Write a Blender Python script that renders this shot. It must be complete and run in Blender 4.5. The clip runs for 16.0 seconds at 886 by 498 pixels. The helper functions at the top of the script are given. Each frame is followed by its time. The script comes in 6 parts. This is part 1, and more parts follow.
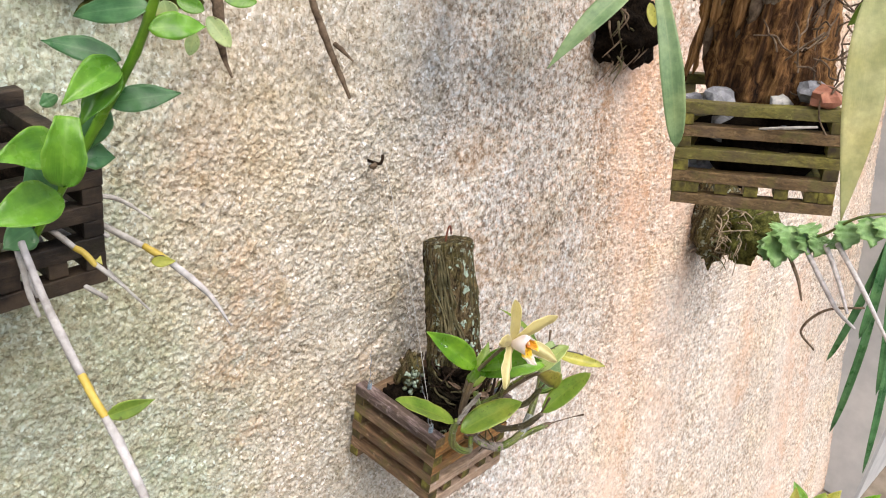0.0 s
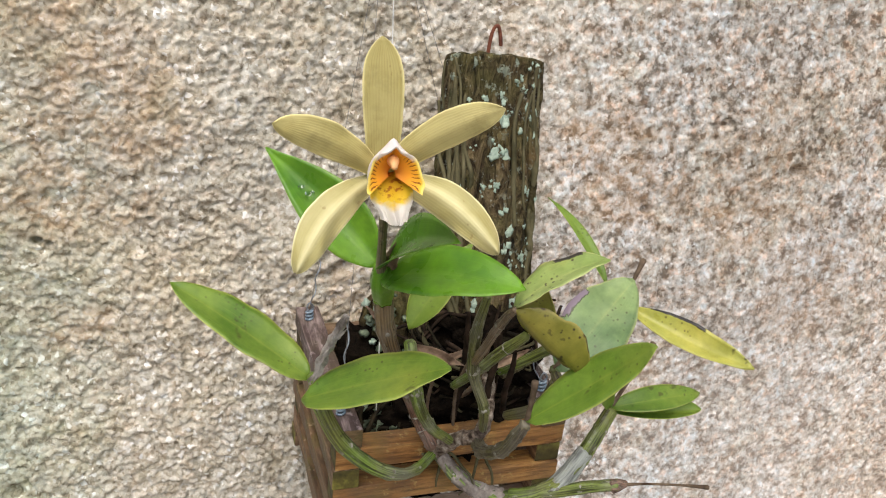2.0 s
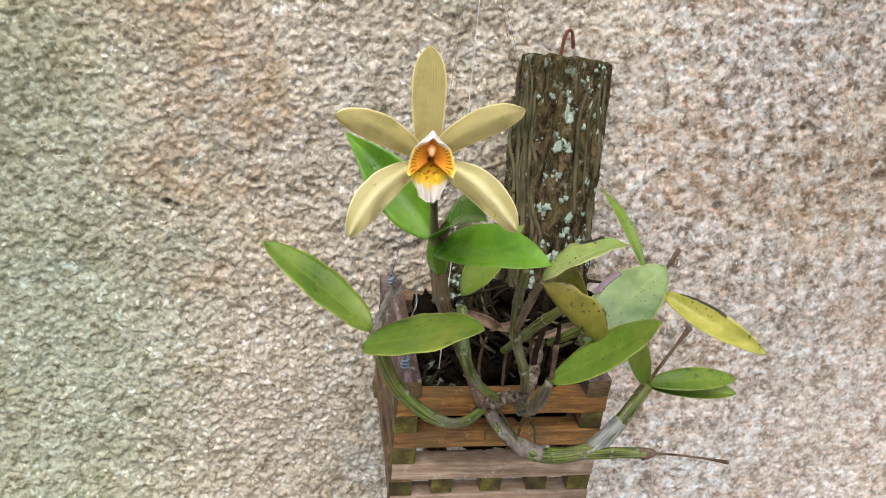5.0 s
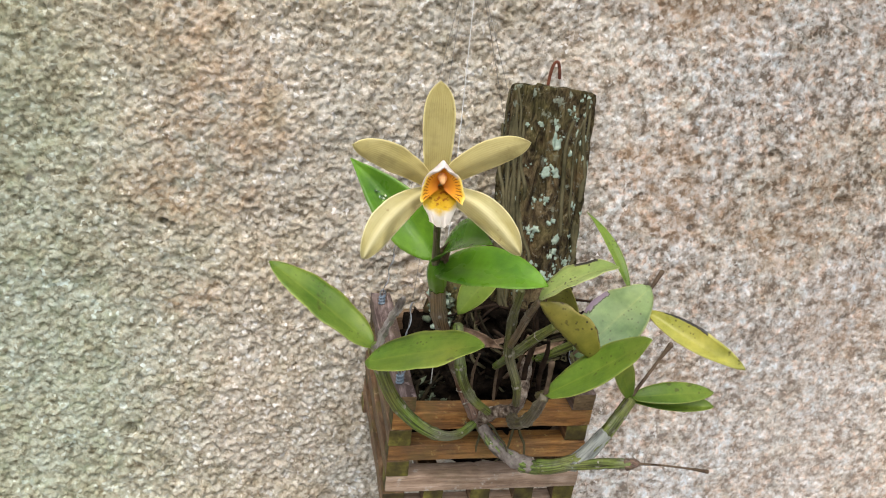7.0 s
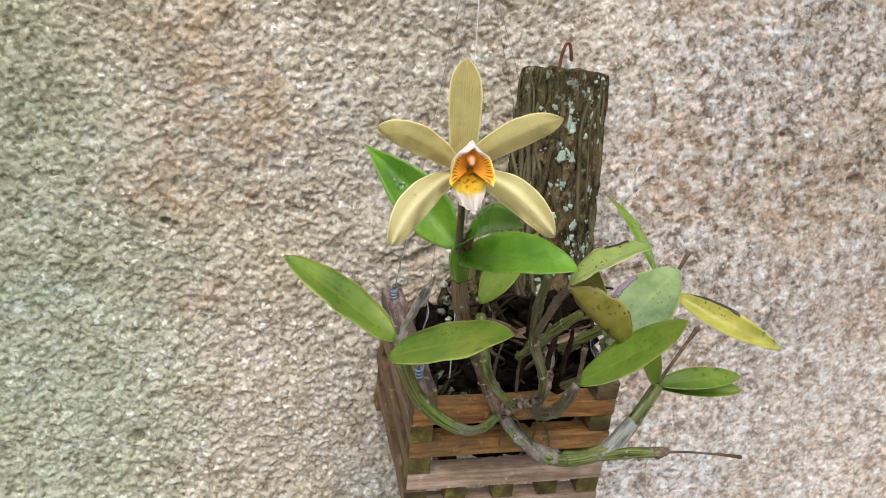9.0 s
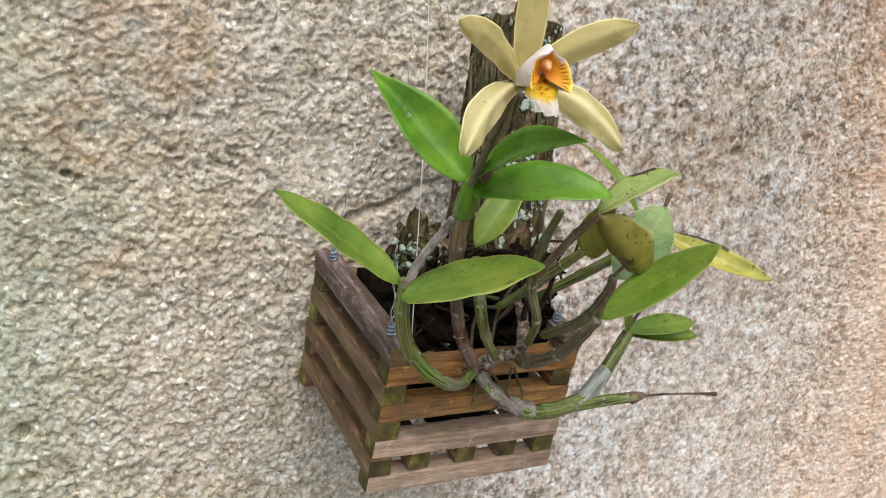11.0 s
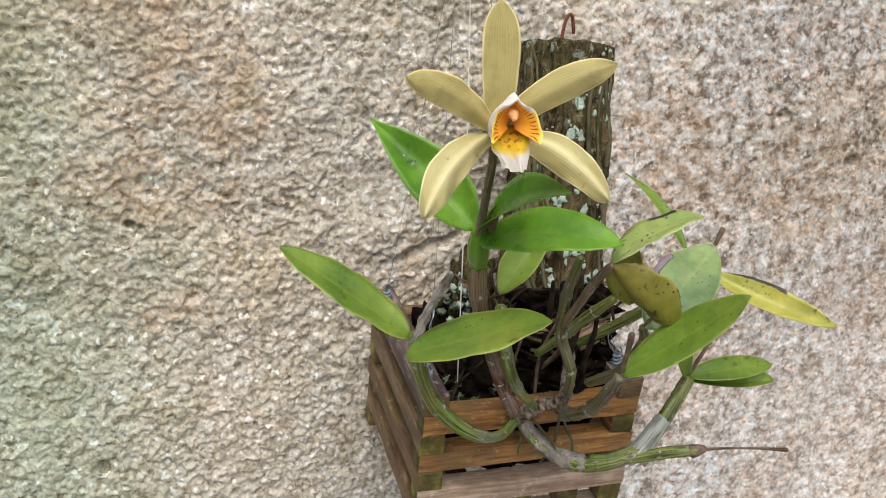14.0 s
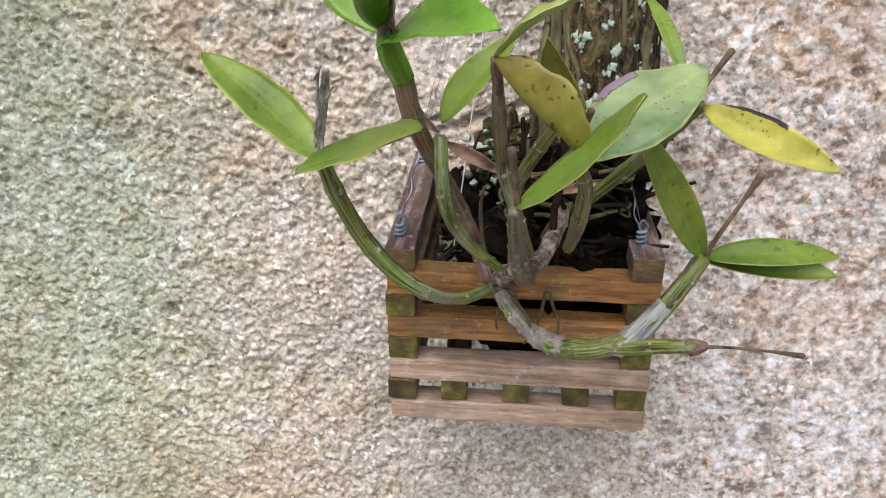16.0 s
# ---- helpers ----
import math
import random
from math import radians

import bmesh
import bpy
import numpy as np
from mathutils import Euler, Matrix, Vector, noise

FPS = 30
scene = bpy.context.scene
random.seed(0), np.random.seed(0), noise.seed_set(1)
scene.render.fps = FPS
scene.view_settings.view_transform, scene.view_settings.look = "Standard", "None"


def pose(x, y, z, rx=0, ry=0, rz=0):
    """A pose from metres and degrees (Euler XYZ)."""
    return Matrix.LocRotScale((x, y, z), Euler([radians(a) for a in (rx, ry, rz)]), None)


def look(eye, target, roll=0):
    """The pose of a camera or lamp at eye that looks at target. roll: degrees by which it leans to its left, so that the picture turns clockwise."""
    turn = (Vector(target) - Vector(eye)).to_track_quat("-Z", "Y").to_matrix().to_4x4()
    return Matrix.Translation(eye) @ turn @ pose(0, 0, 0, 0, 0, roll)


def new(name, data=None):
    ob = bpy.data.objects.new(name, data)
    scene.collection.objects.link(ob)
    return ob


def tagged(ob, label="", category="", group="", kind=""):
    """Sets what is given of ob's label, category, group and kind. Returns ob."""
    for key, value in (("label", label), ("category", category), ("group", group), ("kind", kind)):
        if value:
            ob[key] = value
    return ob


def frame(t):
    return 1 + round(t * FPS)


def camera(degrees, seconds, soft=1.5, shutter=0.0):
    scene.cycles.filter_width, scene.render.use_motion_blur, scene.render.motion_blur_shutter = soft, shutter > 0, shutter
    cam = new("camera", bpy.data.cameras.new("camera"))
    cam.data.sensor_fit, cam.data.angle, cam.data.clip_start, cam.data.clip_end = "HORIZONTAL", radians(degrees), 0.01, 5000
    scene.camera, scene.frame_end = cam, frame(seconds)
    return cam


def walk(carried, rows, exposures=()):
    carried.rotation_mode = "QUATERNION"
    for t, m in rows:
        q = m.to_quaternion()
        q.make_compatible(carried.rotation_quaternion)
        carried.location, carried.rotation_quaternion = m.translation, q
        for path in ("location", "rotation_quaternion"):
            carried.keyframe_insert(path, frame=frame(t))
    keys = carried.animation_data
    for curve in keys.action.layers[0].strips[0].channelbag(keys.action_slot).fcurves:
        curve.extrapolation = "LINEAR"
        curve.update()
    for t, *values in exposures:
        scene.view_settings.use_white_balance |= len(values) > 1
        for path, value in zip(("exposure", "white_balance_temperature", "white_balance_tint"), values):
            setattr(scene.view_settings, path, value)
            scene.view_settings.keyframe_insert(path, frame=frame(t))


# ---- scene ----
cam = camera(55.9, 16.0, soft=1.1)
PATH = [
    (0, (-0.759, -0.709, 2.061), (0.6, 0.464, 1.179), 8.0),
    (0.5, (-0.6, -0.698, 1.969), (0.726, 0.505, 1.078), 8.3),
    (1, (-0.404, -0.616, 1.811), (0.793, 0.693, 0.887), 9.2),
    (1.5, (-0.272, -0.576, 1.728), (0.657, 0.93, 0.796), 6.6),
    (2, (-0.166, -0.571, 1.679), (0.422, 1.145, 0.836), 6.2),
    (2.5, (-0.161, -0.597, 1.681), (0.281, 1.168, 0.85), 5.6),
    (3, (-0.15, -0.635, 1.678), (0.234, 1.146, 0.852), 5.1),
    (3.5, (-0.116, -0.592, 1.679), (0.144, 1.206, 0.842), 4.1),
    (3.7, (-0.102, -0.578, 1.675), (0.09, 1.227, 0.836), 4.4),
    (5.8, (-0.164, -0.673, 1.723), (0.208, 1.06, 0.796), 6.0),
    (6, (-0.166, -0.671, 1.723), (0.218, 1.062, 0.801), 5.9),
    (6.5, (-0.165, -0.657, 1.721), (0.216, 1.111, 0.866), 7.0),
    (7, (-0.166, -0.662, 1.72), (0.211, 1.105, 0.863), 7.2),
    (7.5, (-0.167, -0.661, 1.717), (0.205, 1.105, 0.855), 7.1),
    (8, (-0.167, -0.657, 1.712), (0.214, 1.106, 0.848), 6.9),
    (8.2, (-0.167, -0.656, 1.71), (0.212, 1.107, 0.846), 6.2),
    (10.5, (-0.271, -0.61, 1.659), (0.421, 1.092, 0.868), 9.2),
    (11, (-0.304, -0.596, 1.627), (0.606, 1.022, 0.883), 11.5),
    (11.5, (-0.326, -0.573, 1.61), (0.622, 1.031, 0.883), 10.2),
    (12, (-0.323, -0.564, 1.616), (0.655, 1.035, 0.917), 10.4),
    (12.5, (-0.31, -0.563, 1.621), (0.676, 1.033, 0.927), 10.4),
    (13, (-0.3, -0.563, 1.625), (0.68, 1.034, 0.926), 10.1),
    (13.5, (-0.265, -0.579, 1.64), (0.508, 1.114, 0.908), 7.5),
    (14, (-0.213, -0.595, 1.656), (0.329, 1.159, 0.861), 5.2),
    (14.5, (-0.161, -0.614, 1.661), (0.223, 1.175, 0.852), 3.4),
    (15, (-0.11, -0.577, 1.65), (0.081, 1.212, 0.776), 3.0),
    (15.5, (-0.074, -0.588, 1.617), (-0.004, 1.193, 0.709), 2.7),
    (16, (0.0, -0.582, 1.573), (-0.201, 1.186, 0.66), -0.0),
]
EXPOSURES = [(0, 0.68, 6550, 12), (0.5, 0.60, 6550, 12), (1, 0.47, 6550, 10), (1.5, 0.40, 6500, 8), (2, 0.41, 6450, 9), (3, 0.51, 6400, 11), (6, 0.35, 6400, 9), (10.5, 0.34, 6350, 9), (12, 0.29, 6400, 7), (13, 0.27, 6400, 7), (14, 0.34, 6400, 9), (15, 0.40, 6350, 11), (16, 0.55, 6200, 15)]
walk(cam, [(t, look(*p)) for t, *p in PATH], EXPOSURES)

# ---- world and sun: a bright overcast day ----
world = bpy.data.worlds.new("sky")
scene.world = world
world.use_nodes = True
wn = world.node_tree.nodes
sky = wn.new("ShaderNodeTexSky")
sky.sky_type = "NISHITA"
sky.sun_disc = False
sky.sun_elevation = radians(68)
sky.sun_rotation = radians(200)
sky.dust_density = 5.0
sky.ozone_density = 0.6
world.node_tree.links.new(sky.outputs[0], wn["Background"].inputs[0])
wn["Background"].inputs[1].default_value = 0.13
sun = new("sun", bpy.data.lights.new("sun", "SUN"))
sun.data.energy, sun.data.angle, sun.data.color = 1.7, radians(60), (1.0, 0.97, 0.92)
sun.matrix_world = look((-0.6, -2.2, 4.9), (0, 0, 1.2))


# ---- materials ----
class Mat:
    """A small wrapper to write node materials briefly."""

    def __init__(self, name, rough=0.7, metal=0.0, spec=0.5):
        self.m = bpy.data.materials.new(name)
        self.m.use_nodes = True
        self.t = self.m.node_tree
        self.b = self.t.nodes["Principled BSDF"]
        self.b.inputs["Roughness"].default_value = rough
        self.b.inputs["Metallic"].default_value = metal
        self.b.inputs["Specular IOR Level"].default_value = spec
        self.co = self.t.nodes.new("ShaderNodeTexCoord")

    def link(self, a, b):
        self.t.links.new(a, b)

    def put(self, sock, v):
        if hasattr(v, "is_output"):
            self.link(v, sock)
        elif isinstance(v, (tuple, list)) and len(v) == 3 and sock.type == "RGBA":
            sock.default_value = (*v, 1)
        else:
            sock.default_value = v

    def noise(self, scale, detail=3, rough=0.55, vec=None, distort=0.0):
        n = self.t.nodes.new("ShaderNodeTexNoise")
        n.inputs["Scale"].default_value, n.inputs["Detail"].default_value = scale, detail
        n.inputs["Roughness"].default_value, n.inputs["Distortion"].default_value = rough, distort
        self.link(vec if vec is not None else self.co.outputs["Object"], n.inputs["Vector"])
        return n.outputs["Fac"]

    def voronoi(self, scale, feature="F1", out="Distance", vec=None):
        n = self.t.nodes.new("ShaderNodeTexVoronoi")
        n.feature = feature
        n.inputs["Scale"].default_value = scale
        self.link(vec if vec is not None else self.co.outputs["Object"], n.inputs["Vector"])
        return n.outputs[out]

    def stretch(self, sx, sy, sz, src="Object"):
        n = self.t.nodes.new("ShaderNodeMapping")
        n.inputs["Scale"].default_value = (sx, sy, sz)
        self.link(self.co.outputs[src], n.inputs["Vector"])
        return n.outputs[0]

    def ramp(self, fac, stops):
        n = self.t.nodes.new("ShaderNodeValToRGB")
        e = n.color_ramp.elements
        while len(e) < len(stops):
            e.new(0.5)
        for el, (p, c) in zip(e, stops):
            el.position = p
            el.color = (*c, 1) if isinstance(c, tuple) else (c, c, c, 1)
        self.link(fac, n.inputs[0])
        return n.outputs[0]

    def mix(self, fac, a, b, mode="MIX"):
        n = self.t.nodes.new("ShaderNodeMix")
        n.data_type, n.blend_type = "RGBA", mode
        self.put(n.inputs[0], fac)
        self.put(n.inputs[6], a)
        self.put(n.inputs[7], b)
        return n.outputs[2]

    def math(self, op, a, b=0.0, c=0.0):
        n = self.t.nodes.new("ShaderNodeMath")
        n.operation = op
        for i, v in enumerate((a, b, c)):
            self.put(n.inputs[i], v)
        return n.outputs[0]

    def sep(self, src):
        n = self.t.nodes.new("ShaderNodeSeparateXYZ")
        self.link(src, n.inputs[0])
        return n.outputs

    def random(self):
        return self.t.nodes.new("ShaderNodeObjectInfo").outputs["Random"]

    def bump(self, height, strength=0.5, dist=0.002):
        n = self.t.nodes.new("ShaderNodeBump")
        n.inputs["Strength"].default_value, n.inputs["Distance"].default_value = strength, dist
        self.link(height, n.inputs["Height"])
        self.link(n.outputs[0], self.b.inputs["Normal"])
        return self

    def color(self, c):
        self.put(self.b.inputs["Base Color"], c)
        return self

    def rough(self, r):
        self.put(self.b.inputs["Roughness"], r)
        return self


# rusty patches on the stone: x, z, half width, half height, strength
RUST_SPOTS = (
    (-0.251, 1.567, 0.05, 0.035, 0.6), (-0.218, 1.519, 0.05, 0.04, 0.6), (-0.265, 1.480, 0.04, 0.03, 0.5), (-0.200, 1.475, 0.06, 0.03, 0.55),
    (-0.250, 1.430, 0.06, 0.03, 0.7), (-0.245, 1.327, 0.03, 0.02, 0.6), (-0.05, 1.345, 0.05, 0.05, 0.4), (-0.288, 1.040, 0.12, 0.05, 0.4),
    (0.177, 1.473, 0.05, 0.03, 0.7), (0.218, 1.430, 0.06, 0.035, 0.7), (0.345, 1.405, 0.06, 0.035, 0.7), (0.425, 1.325, 0.06, 0.05, 0.6),
    (0.210, 1.615, 0.07, 0.04, 0.6), (0.230, 1.240, 0.08, 0.04, 0.4), (-0.266, 1.690, 0.10, 0.06, 0.35),
)


def stone_material():
    k = Mat("coarse_granite", 0.85, spec=0.35)
    obj = k.co.outputs["Object"]
    xyz = k.sep(obj)

    def clamp(v):
        return k.math("MINIMUM", k.math("MAXIMUM", v, 0.0), 1.0)

    def gate(v, lo, hi):
        """0 below lo, 1 above hi (or the other way round)."""
        return clamp(k.math("MULTIPLY", k.math("SUBTRACT", v, lo), 1.0 / (hi - lo)))

    wob = k.t.nodes.new("ShaderNodeTexNoise")
    wob.inputs["Scale"].default_value, wob.inputs["Detail"].default_value = 260, 4
    warp = k.mix(0.0060, obj, wob.outputs["Color"], "ADD")
    cell = k.sep(k.voronoi(300, out="Color", vec=warp))
    big = k.sep(k.voronoi(165, out="Color", vec=warp))
    # the part beside the stump is smooth and speckled, the near part coarse and pale
    dry = gate(k.math("ADD", xyz[0], k.math("MULTIPLY", k.math("SUBTRACT", k.noise(9, 4, 0.6), 0.5), 0.16)), 0.02, 0.17)
    lumps = k.ramp(k.noise(205, 4, 0.6), [(0.30, 0.0), (0.70, 1.0)])
    clots = k.ramp(k.noise(62, 4, 0.62), [(0.32, 0.0), (0.68, 1.0)])
    pick = k.math("ADD", k.math("ADD", k.math("MULTIPLY", cell[0], 0.34), k.math("MULTIPLY", big[0], 0.09)), k.math("ADD", k.math("MULTIPLY", lumps, 0.35), k.math("MULTIPLY", clots, 0.22)))
    blots = k.ramp(k.noise(108, 4, 0.6), [(0.34, 0.0), (0.66, 1.0)])
    pick2 = k.math("ADD", k.math("ADD", k.math("MULTIPLY", cell[0], 0.20), k.math("MULTIPLY", lumps, 0.16)), k.math("ADD", k.math("MULTIPLY", blots, 0.36), k.math("MULTIPLY", clots, 0.28)))
    coarse = k.ramp(pick, [(0.20, (0.205, 0.170, 0.120)), (0.36, (0.375, 0.334, 0.262)), (0.52, (0.495, 0.453, 0.372)), (0.68, (0.592, 0.552, 0.472)), (0.86, (0.76, 0.742, 0.695))])
    speckled = k.ramp(pick2, [(0.28, (0.165, 0.13, 0.098)), (0.39, (0.355, 0.308, 0.258)), (0.50, (0.548, 0.496, 0.44)), (0.61, (0.685, 0.645, 0.598)), (0.74, (0.885, 0.870, 0.85))])
    base = k.mix(dry, coarse, speckled)
    # brown mica and hollows, white quartz
    mica = k.math("MULTIPLY", k.ramp(k.noise(185, 3, 0.6), [(0.33, 1.0), (0.42, 0.0)]), k.ramp(k.noise(22, 3, 0.6), [(0.35, 0.35), (0.6, 1.0)]))
    base = k.mix(k.math("MULTIPLY", mica, 0.72), base, (0.16, 0.125, 0.08))
    quartz = k.math("MULTIPLY", k.ramp(cell[1], [(0.90, 0.0), (0.93, 1.0)]), k.ramp(k.noise(34, 3, 0.6), [(0.42, 0.0), (0.58, 1.0)]))
    base = k.mix(k.math("MULTIPLY", quartz, 0.75), base, (0.86, 0.855, 0.84))
    # pink felspar and grey grains
    tint = k.ramp(k.noise(120, 3, 0.6), [(0.36, (0.90, 0.97, 1.00)), (0.48, (1.0, 1.0, 1.0)), (0.56, (1.0, 0.97, 0.93)), (0.66, (1.06, 0.89, 0.78))])
    base = k.mix(k.math("MAXIMUM", dry, 0.35), base, k.mix(1.0, base, tint, "MULTIPLY"))
    # clouds of warmer and cooler stone
    cloud = k.ramp(k.noise(26, 5, 0.62), [(0.30, (0.86, 0.83, 0.74)), (0.45, (0.98, 0.97, 0.95)), (0.58, (1.0, 1.0, 1.0)), (0.72, (1.06, 1.08, 1.12))])
    base = k.mix(1.0, base, cloud, "MULTIPLY")
    wide = k.ramp(k.noise(5.0, 5, 0.6), [(0.34, (1.03, 1.0, 0.92)), (0.50, (1.0, 1.0, 1.0)), (0.64, (0.95, 0.99, 1.03))])
    base = k.mix(1.0, base, wide, "MULTIPLY")
    # greener and a little darker towards the near end, with green flecks
    damp = k.math("ADD", xyz[0], k.math("ADD", k.math("MULTIPLY", k.math("SUBTRACT", k.noise(6, 5, 0.65), 0.5), 0.26), k.math("MULTIPLY", k.math("SUBTRACT", xyz[2], 1.4), 0.10)))
    base = k.mix(k.math("MULTIPLY", gate(damp, -0.22, -0.36), 0.85), base, k.mix(1.0, base, (0.80, 0.93, 0.83), "MULTIPLY"))
    moss = k.math("MULTIPLY", gate(damp, -0.22, -0.36), k.ramp(k.noise(70, 4, 0.65), [(0.50, 0.0), (0.66, 1.0)]))
    base = k.mix(k.math("MULTIPLY", moss, 0.40), base, (0.30, 0.36, 0.22))
    # iron rust
    frag = k.ramp(k.noise(48, 5, 0.68), [(0.36, 0.0), (0.62, 1.0)])
    rust = k.math("MULTIPLY", k.ramp(k.noise(8.0, 6, 0.66), [(0.54, 0.0), (0.68, 0.55)]), dry)
    for px_, pz, rx, rz, amount in RUST_SPOTS:
        d = k.math("ADD", k.math("POWER", k.math("DIVIDE", k.math("SUBTRACT", xyz[0], px_), rx), 2.0), k.math("POWER", k.math("DIVIDE", k.math("SUBTRACT", xyz[2], pz), rz), 2.0))
        rust = k.math("MAXIMUM", rust, k.math("MULTIPLY", gate(d, 1.6, 0.1), amount))
    base = k.mix(k.math("MULTIPLY", k.math("MULTIPLY", rust, frag), 0.66), base, (0.47, 0.275, 0.125))
    belt = k.math("SUBTRACT", 1.0, k.math("MINIMUM", k.math("MULTIPLY", k.math("ABSOLUTE", k.math("SUBTRACT", k.math("ADD", xyz[0], k.math("MULTIPLY", k.noise(5, 4, 0.6), 0.16)), 0.75)), 4.6), 1.0))
    belt = k.math("MULTIPLY", k.math("MULTIPLY", belt, k.ramp(k.noise(24, 5, 0.7), [(0.36, 0.15), (0.60, 1.0)])), k.ramp(k.noise(110, 4, 0.65), [(0.38, 0.25), (0.58, 1.0)]))
    belt = k.math("MULTIPLY", belt, k.math("MAXIMUM", gate(xyz[2], 1.22, 1.42), 0.35))
    base = k.mix(k.math("MULTIPLY", belt, 0.9), base, (0.50, 0.26, 0.105))
    # long run-off streaks: grey above the stump, orange and white further along
    drip = k.mix(0.05, k.stretch(5.0, 1.0, 0.8), wob.outputs["Color"], "ADD")
    streak = k.math("MULTIPLY", k.ramp(k.noise(1.0, 6, 0.66, drip, 0.5), [(0.47, 0.0), (0.62, 1.0)]), k.ramp(k.noise(16, 5, 0.7), [(0.35, 0.1), (0.62, 1.0)]))
    high = gate(xyz[2], 1.575, 1.72)
    grey_band = gate(k.math("ABSOLUTE", k.math("SUBTRACT", k.math("ADD", xyz[0], k.math("MULTIPLY", k.noise(7, 4, 0.6), 0.10)), 0.30)), 0.30, 0.06)
    soot = k.math("MULTIPLY", k.math("MULTIPLY", grey_band, high), k.ramp(k.noise(9, 5, 0.6), [(0.3, 0.5), (0.6, 1.0)]))
    base = k.mix(soot, base, k.mix(1.0, base, (0.47, 0.50, 0.525), "MULTIPLY"))
    core = k.math("MULTIPLY", k.math("MULTIPLY", gate(k.math("ABSOLUTE", k.math("SUBTRACT", k.math("ADD", xyz[0], k.math("MULTIPLY", k.noise(11, 4, 0.6), 0.08)), 0.175)), 0.10, 0.02), gate(xyz[2], 1.63, 1.73)), k.ramp(k.noise(14, 5, 0.6), [(0.36, 0.2), (0.6, 1.0)]))
    base = k.mix(k.math("MULTIPLY", core, 0.8), base, k.mix(1.0, base, (0.55, 0.60, 0.66), "MULTIPLY"))
    far = gate(xyz[0], 0.30, 0.65)
    base = k.mix(k.math("MULTIPLY", k.math("MULTIPLY", streak, far), 0.62), base, (0.60, 0.34, 0.20))
    pale = k.math("MULTIPLY", k.ramp(k.noise(1.3, 5, 0.6, k.mix(0.05, k.stretch(4.0, 1.0, 0.7), wob.outputs["Color"], "ADD")), [(0.46, 0.0), (0.62, 1.0)]), far)
    base = k.mix(k.math("MULTIPLY", pale, 0.5), base, k.mix(0.6, base, (0.80, 0.72, 0.66)))
    # paler to the right, most of all towards the bottom
    clean = k.math("MULTIPLY", gate(xyz[0], 0.02, 0.34), k.ramp(k.noise(7, 5, 0.6), [(0.30, 0.35), (0.60, 1.0)]))
    low_zone = k.math("MAXIMUM", gate(xyz[2], 1.50, 1.19), 0.15)
    base = k.mix(k.math("MULTIPLY", clean, low_zone), base, k.mix(0.20, base, (0.90, 0.80, 0.72), "SCREEN"))
    base = k.mix(far, base, k.mix(1.0, base, (1.03, 0.985, 0.93), "MULTIPLY"))
    pit = k.math("MULTIPLY", k.ramp(k.voronoi(30, vec=warp), [(0.06, 1.0), (0.15, 0.0)]), k.ramp(k.noise(12, 2), [(0.60, 0.0), (0.66, 1.0)]))
    base = k.mix(k.math("MULTIPLY", pit, 0.8), base, (0.07, 0.07, 0.07))
    k.color(base)
    k.rough(k.ramp(cell[1], [(0.0, 0.95), (0.85, 0.75), (1.0, 0.4)]))
    h = k.math("ADD", k.math("MULTIPLY", k.noise(330, 3, 0.6), 0.55), k.math("ADD", k.math("MULTIPLY", cell[2], 0.35), k.math("MULTIPLY", k.noise(150, 3, 0.6), 0.7)))
    k.bump(h, 0.68, 0.0014)
    return k.m


def wood_material(name, dark, mid, light, moss=0.4, damp=0.0, vary=0.75, along=(18, 160, 160)):
    k = Mat(name, 0.62, spec=0.4)
    rnd = k.random()
    grain = k.noise(1.0, 6, 0.65, k.stretch(*along), 0.5)
    fine = k.noise(1.0, 4, 0.6, k.stretch(*(v * 3.2 for v in along)), 0.3)
    c = k.ramp(grain, [(0.30, dark), (0.48, mid), (0.68, light)])
    c = k.mix(k.ramp(fine, [(0.36, 0.55), (0.50, 0.0)]), c, dark)
    c = k.mix(k.ramp(rnd, [(0.0, 0.0), (1.0, 0.5)]), c, (0.30, 0.20, 0.14), "MULTIPLY") if damp else c
    tint = k.ramp(rnd, [(0.0, (0.62, 0.50, 0.38)), (0.3, (1.0, 0.94, 0.88)), (0.6, (0.95, 0.72, 0.45)), (1.0, (0.98, 0.92, 0.84))])
    c = k.mix(vary, c, tint, "MULTIPLY")
    stain = k.ramp(k.noise(26, 4, 0.6), [(0.42, 0.0), (0.64, 1.0)])
    c = k.mix(k.math("MULTIPLY", stain, 0.55), c, (0.10, 0.07, 0.045))
    m = k.ramp(k.noise(34, 4, 0.65), [(0.52, 0.0), (0.66, 1.0)])
    c = k.mix(k.math("MULTIPLY", m, moss), c, (0.13, 0.125, 0.03))
    wear = k.ramp(k.noise(110, 4, 0.7), [(0.60, 0.0), (0.68, 1.0)])
    c = k.mix(k.math("MULTIPLY", wear, 0.45), c, tuple(min(0.6, v * 1.45) for v in light))
    k.color(c).rough(k.ramp(grain, [(0.2, 0.5), (0.8, 0.75)]))
    k.bump(k.math("ADD", grain, k.math("MULTIPLY", fine, 0.5)), 0.7, 0.0014)
    return k.m


def end_wood_material():
    k = Mat("mossy_end_grain", 0.8)
    c = k.ramp(k.noise(70, 4, 0.6), [(0.3, (0.018, 0.012, 0.004)), (0.5, (0.105, 0.088, 0.014)), (0.7, (0.28, 0.26, 0.045))])
    c = k.mix(k.ramp(k.random(), [(0.2, 0.0), (0.9, 0.70)]), c, (0.032, 0.020, 0.009))
    k.color(c).bump(k.noise(180, 3), 0.5, 0.0012)
    return k.m


